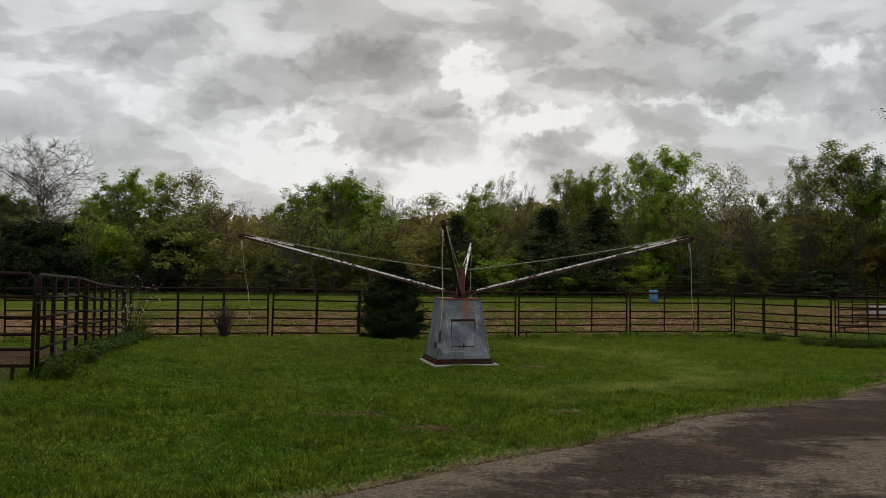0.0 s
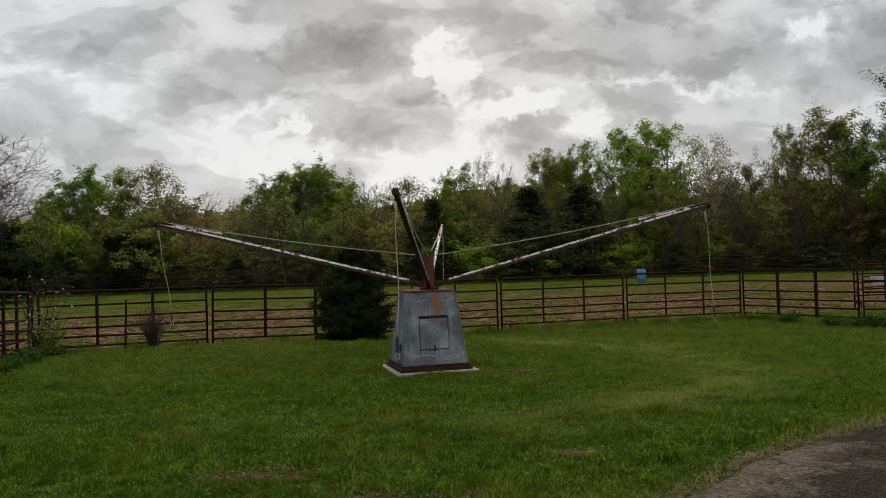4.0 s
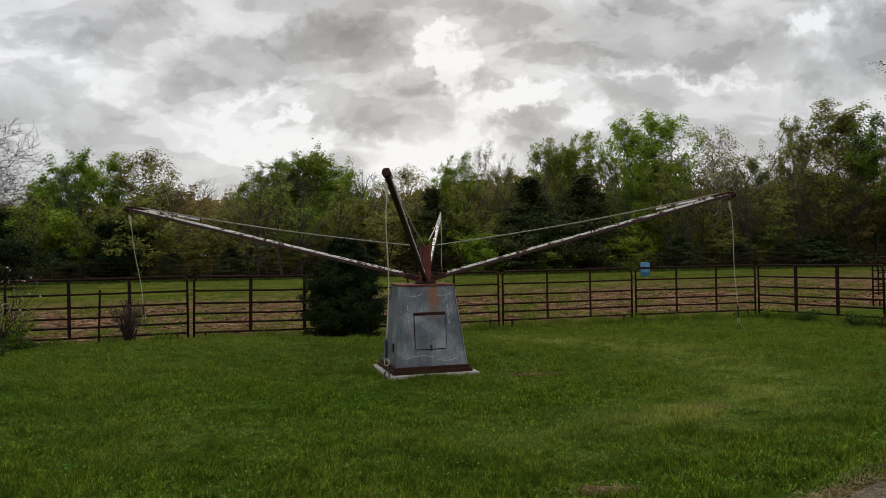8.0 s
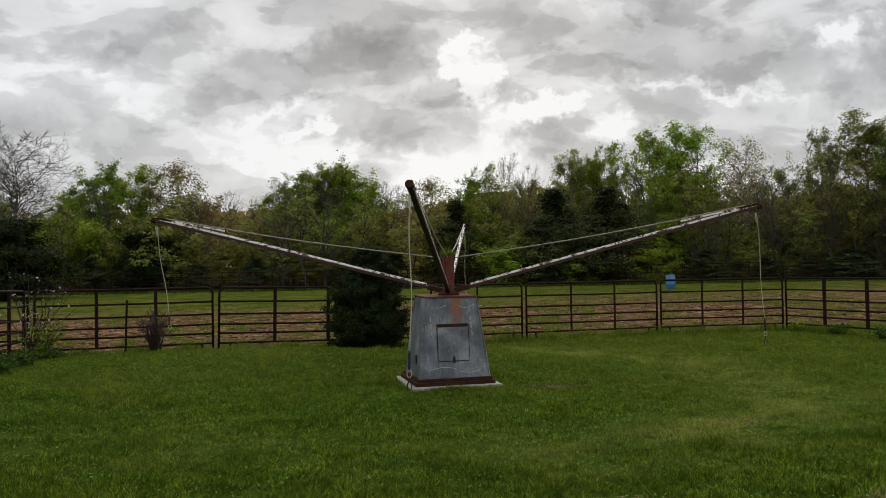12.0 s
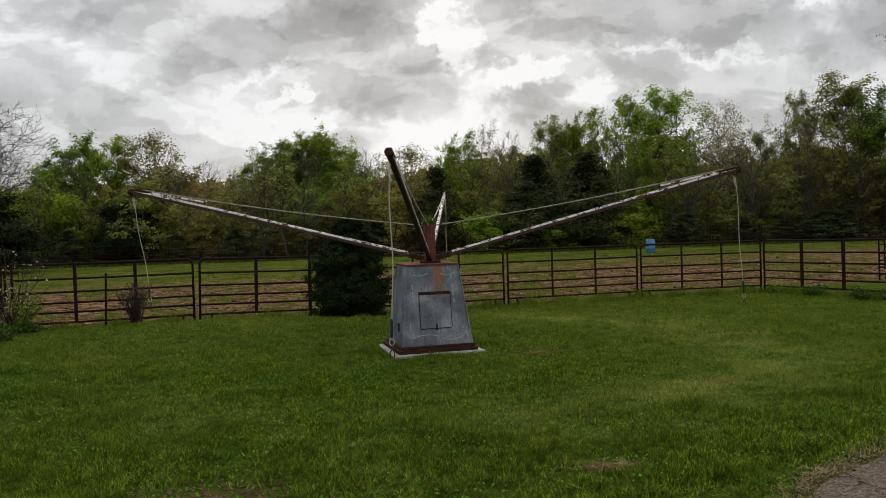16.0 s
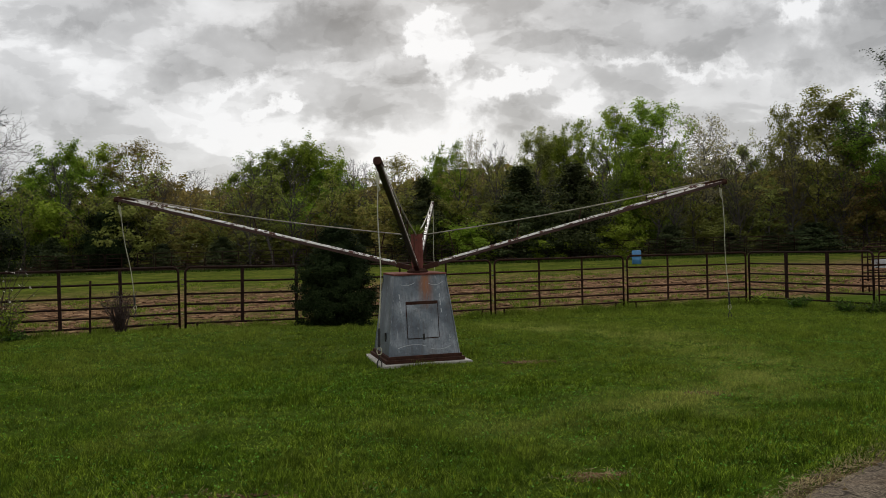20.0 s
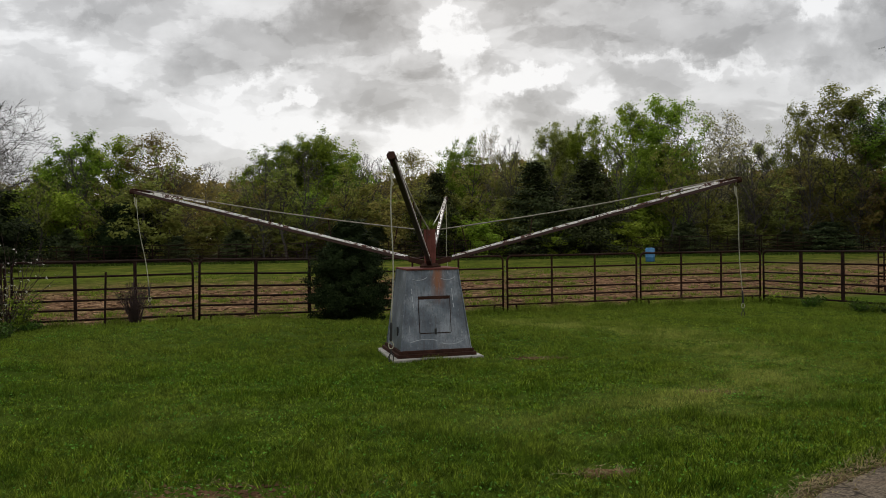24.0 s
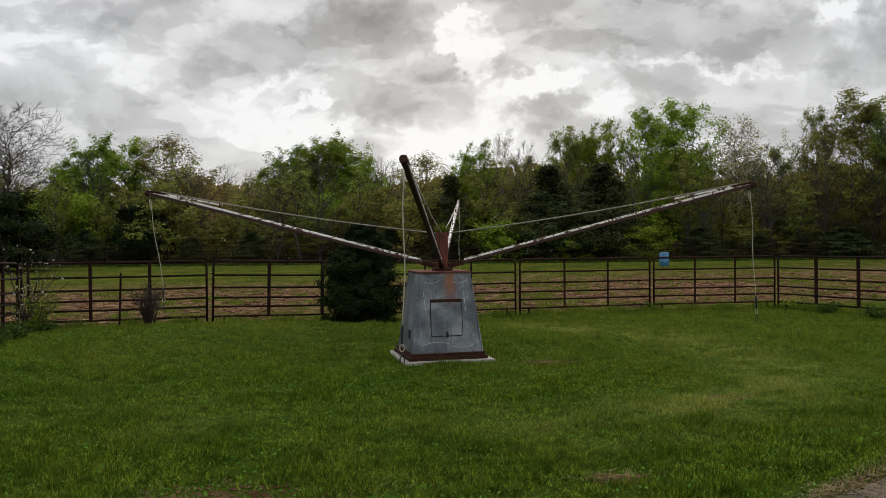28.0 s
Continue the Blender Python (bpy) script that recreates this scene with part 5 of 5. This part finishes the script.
# ---- grass: single blades, thick near the camera's ground ----
def build_grass():
    gen = np.random.RandomState(12)
    chunks = []

    def height(x, y):
        return gz(x, y)

    # height lookup on a grid keeps this quick
    gx, gy = np.arange(-13, 15.01, 0.25), np.arange(-14, 12.01, 0.25)
    table = np.array([[height(x, y) for x in gx] for y in gy])

    def zed(x, y):
        fx, fy = (x - gx[0]) / 0.25, (y - gy[0]) / 0.25
        i, j = np.clip(fx.astype(int), 0, len(gx) - 2), np.clip(fy.astype(int), 0, len(gy) - 2)
        u, v = fx - i, fy - j
        return (table[j, i] * (1 - u) + table[j, i + 1] * u) * (1 - v) + (table[j + 1, i] * (1 - u) + table[j + 1, i + 1] * u) * v

    edge_x = np.linspace(-13, 15, 400)
    edge_y = np.array([drive_edge(x) for x in edge_x])
    bald = BALD

    def scatter(n, x0, x1, y0, y1, h, w, lean, splay=1.4):
        tufts = n // 22
        tx, ty, th = gen.uniform(x0, x1, tufts), gen.uniform(y0, y1, tufts), gen.uniform(0.6, 1.35, tufts)
        which = gen.randint(0, tufts, n)
        ox, oy = gen.normal(0, 0.035, n), gen.normal(0, 0.035, n)
        x, y = tx[which] + ox, ty[which] + oy
        tall = th[which]
        lump = np.sin(x * 2.3 + 1.7 * np.sin(y * 1.9)) * np.sin(y * 2.9 + 1.3 * np.sin(x * 2.1)) + 0.7 * np.sin(x * 7.1 + 2 * np.sin(y * 5.3)) * np.sin(y * 6.3)
        keep = y > np.interp(x, edge_x, edge_y) + gen.normal(0.02, 0.06, n)
        keep &= y < np.where(x < 9.2, 6.7 + 0.29 * x, 20)
        c, s = math.cos(radians(-TURN)), math.sin(radians(-TURN))
        keep &= np.maximum(abs(x * c - y * s), abs(x * s + y * c)) > 0.72
        keep &= (x > -7.85 - 0.29 * y) | (y > 2.5)
        keep &= gen.rand(n) < 0.82 + 0.2 * lump
        for bx, by, rx, ry in bald:
            keep &= ((x - bx) / rx) ** 2 + ((y - by) / ry) ** 2 > gen.uniform(0.1, 1.0, n)
        x, y, lump, tall, ox, oy = x[keep], y[keep], lump[keep], tall[keep], ox[keep], oy[keep]
        n = len(x)
        lush = np.sin(x * 1.3 + 2.1 * np.sin(y * 0.9)) * np.sin(y * 1.7 + 1.8 * np.sin(x * 1.1))
        hh = np.where(lush > 0.4, 1.25, 0.92) * h * gen.uniform(0.5, 1.1, n) * np.clip(1 + 0.38 * lump, 0.4, 1.8) * tall
        a, b = gen.uniform(0, 6.283, n), gen.uniform(0, 6.283, n)
        z = zed(x, y) - 0.005
        ww = w * gen.uniform(0.6, 1.3, n)
        sx, sy = np.cos(a) * ww, np.sin(a) * ww
        lx, ly = np.cos(b) * hh * lean * 0.6 * gen.rand(n) + ox * splay, np.sin(b) * hh * lean * 0.6 * gen.rand(n) + oy * splay
        v = np.stack([np.stack([x - sx, y - sy, z], 1), np.stack([x + sx, y + sy, z], 1), np.stack([x + lx, y + ly, z + hh], 1)], 1)
        chunks.append(v.reshape(-1, 3))

    scatter(560000, -7, 8, -11.5, -5.5, 0.060, 0.0046, 0.55, 1.0)
    scatter(380000, -9, 10, -5.5, 0.0, 0.054, 0.005, 0.5, 0.7)
    scatter(460000, -11, 12, 0.0, 9.5, 0.060, 0.0075, 0.5, 0.6)
    scatter(30000, -12.5, -6.5, -12, -5, 0.10, 0.006, 0.9)
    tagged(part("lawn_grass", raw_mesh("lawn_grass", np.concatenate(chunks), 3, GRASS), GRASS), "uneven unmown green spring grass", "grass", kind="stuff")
    # clover and broad weeds between the blades
    n = 90000
    x, y = gen.uniform(-7, 8.5, n), -11.5 + 14 * gen.rand(n) ** 1.25
    spot = np.sin(x * 1.9 + 2 * np.sin(y * 1.3)) * np.sin(y * 2.2 + 1.5 * np.sin(x * 1.1)) + 0.5 * np.sin(x * 9) * np.sin(y * 8.3)
    keep = (y > np.interp(x, edge_x, edge_y) + 0.12) & (np.hypot(x, y) > 1.05) & (gen.rand(n) < 0.55 + 0.45 * spot)
    x, y = x[keep], y[keep]
    n = len(x)
    z = zed(x, y) + gen.uniform(0.015, 0.06, n)
    a, s_ = gen.uniform(0, 6.283, n), gen.uniform(0.006, 0.014, n)
    u = np.stack([np.cos(a) * s_, np.sin(a) * s_, gen.normal(0, 0.35, n) * s_], 1)
    w = np.stack([-np.sin(a) * s_, np.cos(a) * s_, gen.normal(0, 0.35, n) * s_], 1)
    c = np.stack([x, y, z], 1)
    v = np.stack([c - u, c + w * 0.8, c + u, c - w * 0.8], 1).reshape(-1, 3)
    tagged(part("lawn_clover", raw_mesh("lawn_clover", v, 4, LEAF["clover"]), LEAF["clover"]), "clover and small broad-leaved weeds in the lawn", "clover", kind="stuff")
    # coarse tufts on the broken ground behind the fence
    chunks.clear()
    n = 34000
    tufts = 1100
    tx = gen.uniform(-14, 20, tufts)
    ty = 7.1 + 0.29 * tx + 26 * gen.rand(tufts) ** 1.3
    patch = np.sin(tx * 0.7 + np.sin(ty * 0.5)) * np.sin(ty * 0.6 + 1.1 * np.sin(tx * 0.4)) + gen.normal(0, 0.5, tufts)
    tx, ty = tx[patch > -0.15], ty[patch > -0.15]
    which = gen.randint(0, len(tx), n)
    ox, oy = gen.normal(0, 0.13, n), gen.normal(0, 0.13, n)
    x, y = tx[which] + ox, ty[which] + oy
    hh = gen.uniform(0.05, 0.16, n)
    a = gen.uniform(0, 6.283, n)
    z = np.array([gz(p, q) for p, q in zip(tx, ty)])[which] - 0.01
    sx, sy = np.cos(a) * 0.011, np.sin(a) * 0.011
    v = np.stack([np.stack([x - sx, y - sy, z], 1), np.stack([x + sx, y + sy, z], 1), np.stack([x + ox * 0.5, y + oy * 0.5, z + hh], 1)], 1)
    tagged(part("field_grass", raw_mesh("field_grass", v.reshape(-1, 3), 3, GRASS), GRASS), "coarse grass tufts on the broken earth behind the fence", "grass", kind="stuff")
    # taller growth along the fence feet
    chunks.clear()
    for (x0, y0), (x1, y1) in list(zip(NEAR, NEAR[1:])) + list(zip(LEFT, LEFT[1:4])):
        n = 2600
        q = gen.rand(n)
        off = gen.normal(0, 0.14, n)
        x, y = x0 + (x1 - x0) * q + off * 0.4, y0 + (y1 - y0) * q + off
        hh = gen.uniform(0.08, 0.26, n) * (0.6 + 0.6 * np.sin(x * 3.1) ** 2)
        a = gen.uniform(0, 6.283, n)
        z = zed(np.clip(x, -12.9, 14.9), y) - 0.01
        sx, sy = np.cos(a) * 0.008, np.sin(a) * 0.008
        b = gen.uniform(0, 6.283, n)
        v = np.stack([np.stack([x - sx, y - sy, z], 1), np.stack([x + sx, y + sy, z], 1), np.stack([x + np.cos(b) * hh * 0.5, y + np.sin(b) * hh * 0.5, z + hh], 1)], 1)
        chunks.append(v.reshape(-1, 3))
    n = 6500
    x = gen.uniform(-2.2, 10.5, n)
    y = np.interp(x, edge_x, edge_y) + gen.normal(0.10, 0.09, n)
    for bx, by, rx, ry in BALD:
        x, y = np.append(x, bx + rx * gen.normal(0, 0.9, 110)), np.append(y, by + ry * gen.normal(0, 0.9, 110))
    n = len(x)
    z = zed(x, y) + gen.uniform(0.008, 0.03, n)
    a, ln = gen.uniform(0, 6.283, n), gen.uniform(0.03, 0.11, n)
    sx, sy = -np.sin(a) * 0.0035, np.cos(a) * 0.0035
    v = np.stack([np.stack([x - sx, y - sy, z], 1), np.stack([x + sx, y + sy, z], 1), np.stack([x + np.cos(a) * ln, y + np.sin(a) * ln, z + gen.uniform(-0.005, 0.03, n)], 1)], 1)
    tagged(part("dry_straw", raw_mesh("dry_straw", v.reshape(-1, 3), 3, STRAW), STRAW), "dead straw-coloured grass along the drive edge", "grass", kind="stuff")
    n = 16000
    x = gen.uniform(-60, 70, n)
    y = 46.4 + gen.normal(0, 0.8, n)
    hh = gen.uniform(0.05, 0.22, n)
    a = gen.uniform(0, 6.283, n)
    z = np.full(n, 0.12)
    sx, sy = np.cos(a) * 0.05, np.sin(a) * 0.05
    v = np.stack([np.stack([x - sx, y - sy, z], 1), np.stack([x + sx, y + sy, z], 1), np.stack([x + np.sin(a) * 0.15, y, z + hh], 1)], 1)
    tagged(part("wood_edge_weeds", raw_mesh("wood_edge_weeds", v.reshape(-1, 3), 3, LEAF["weed"]), LEAF["weed"]), "tall weeds along the far fence and wood edge", "weeds", kind="stuff")
    tagged(part("fence_weeds", raw_mesh("fence_weeds", np.concatenate(chunks), 3, GRASS), GRASS), "rank grass and weeds along the fence feet", "grass", kind="stuff")


build_grass()
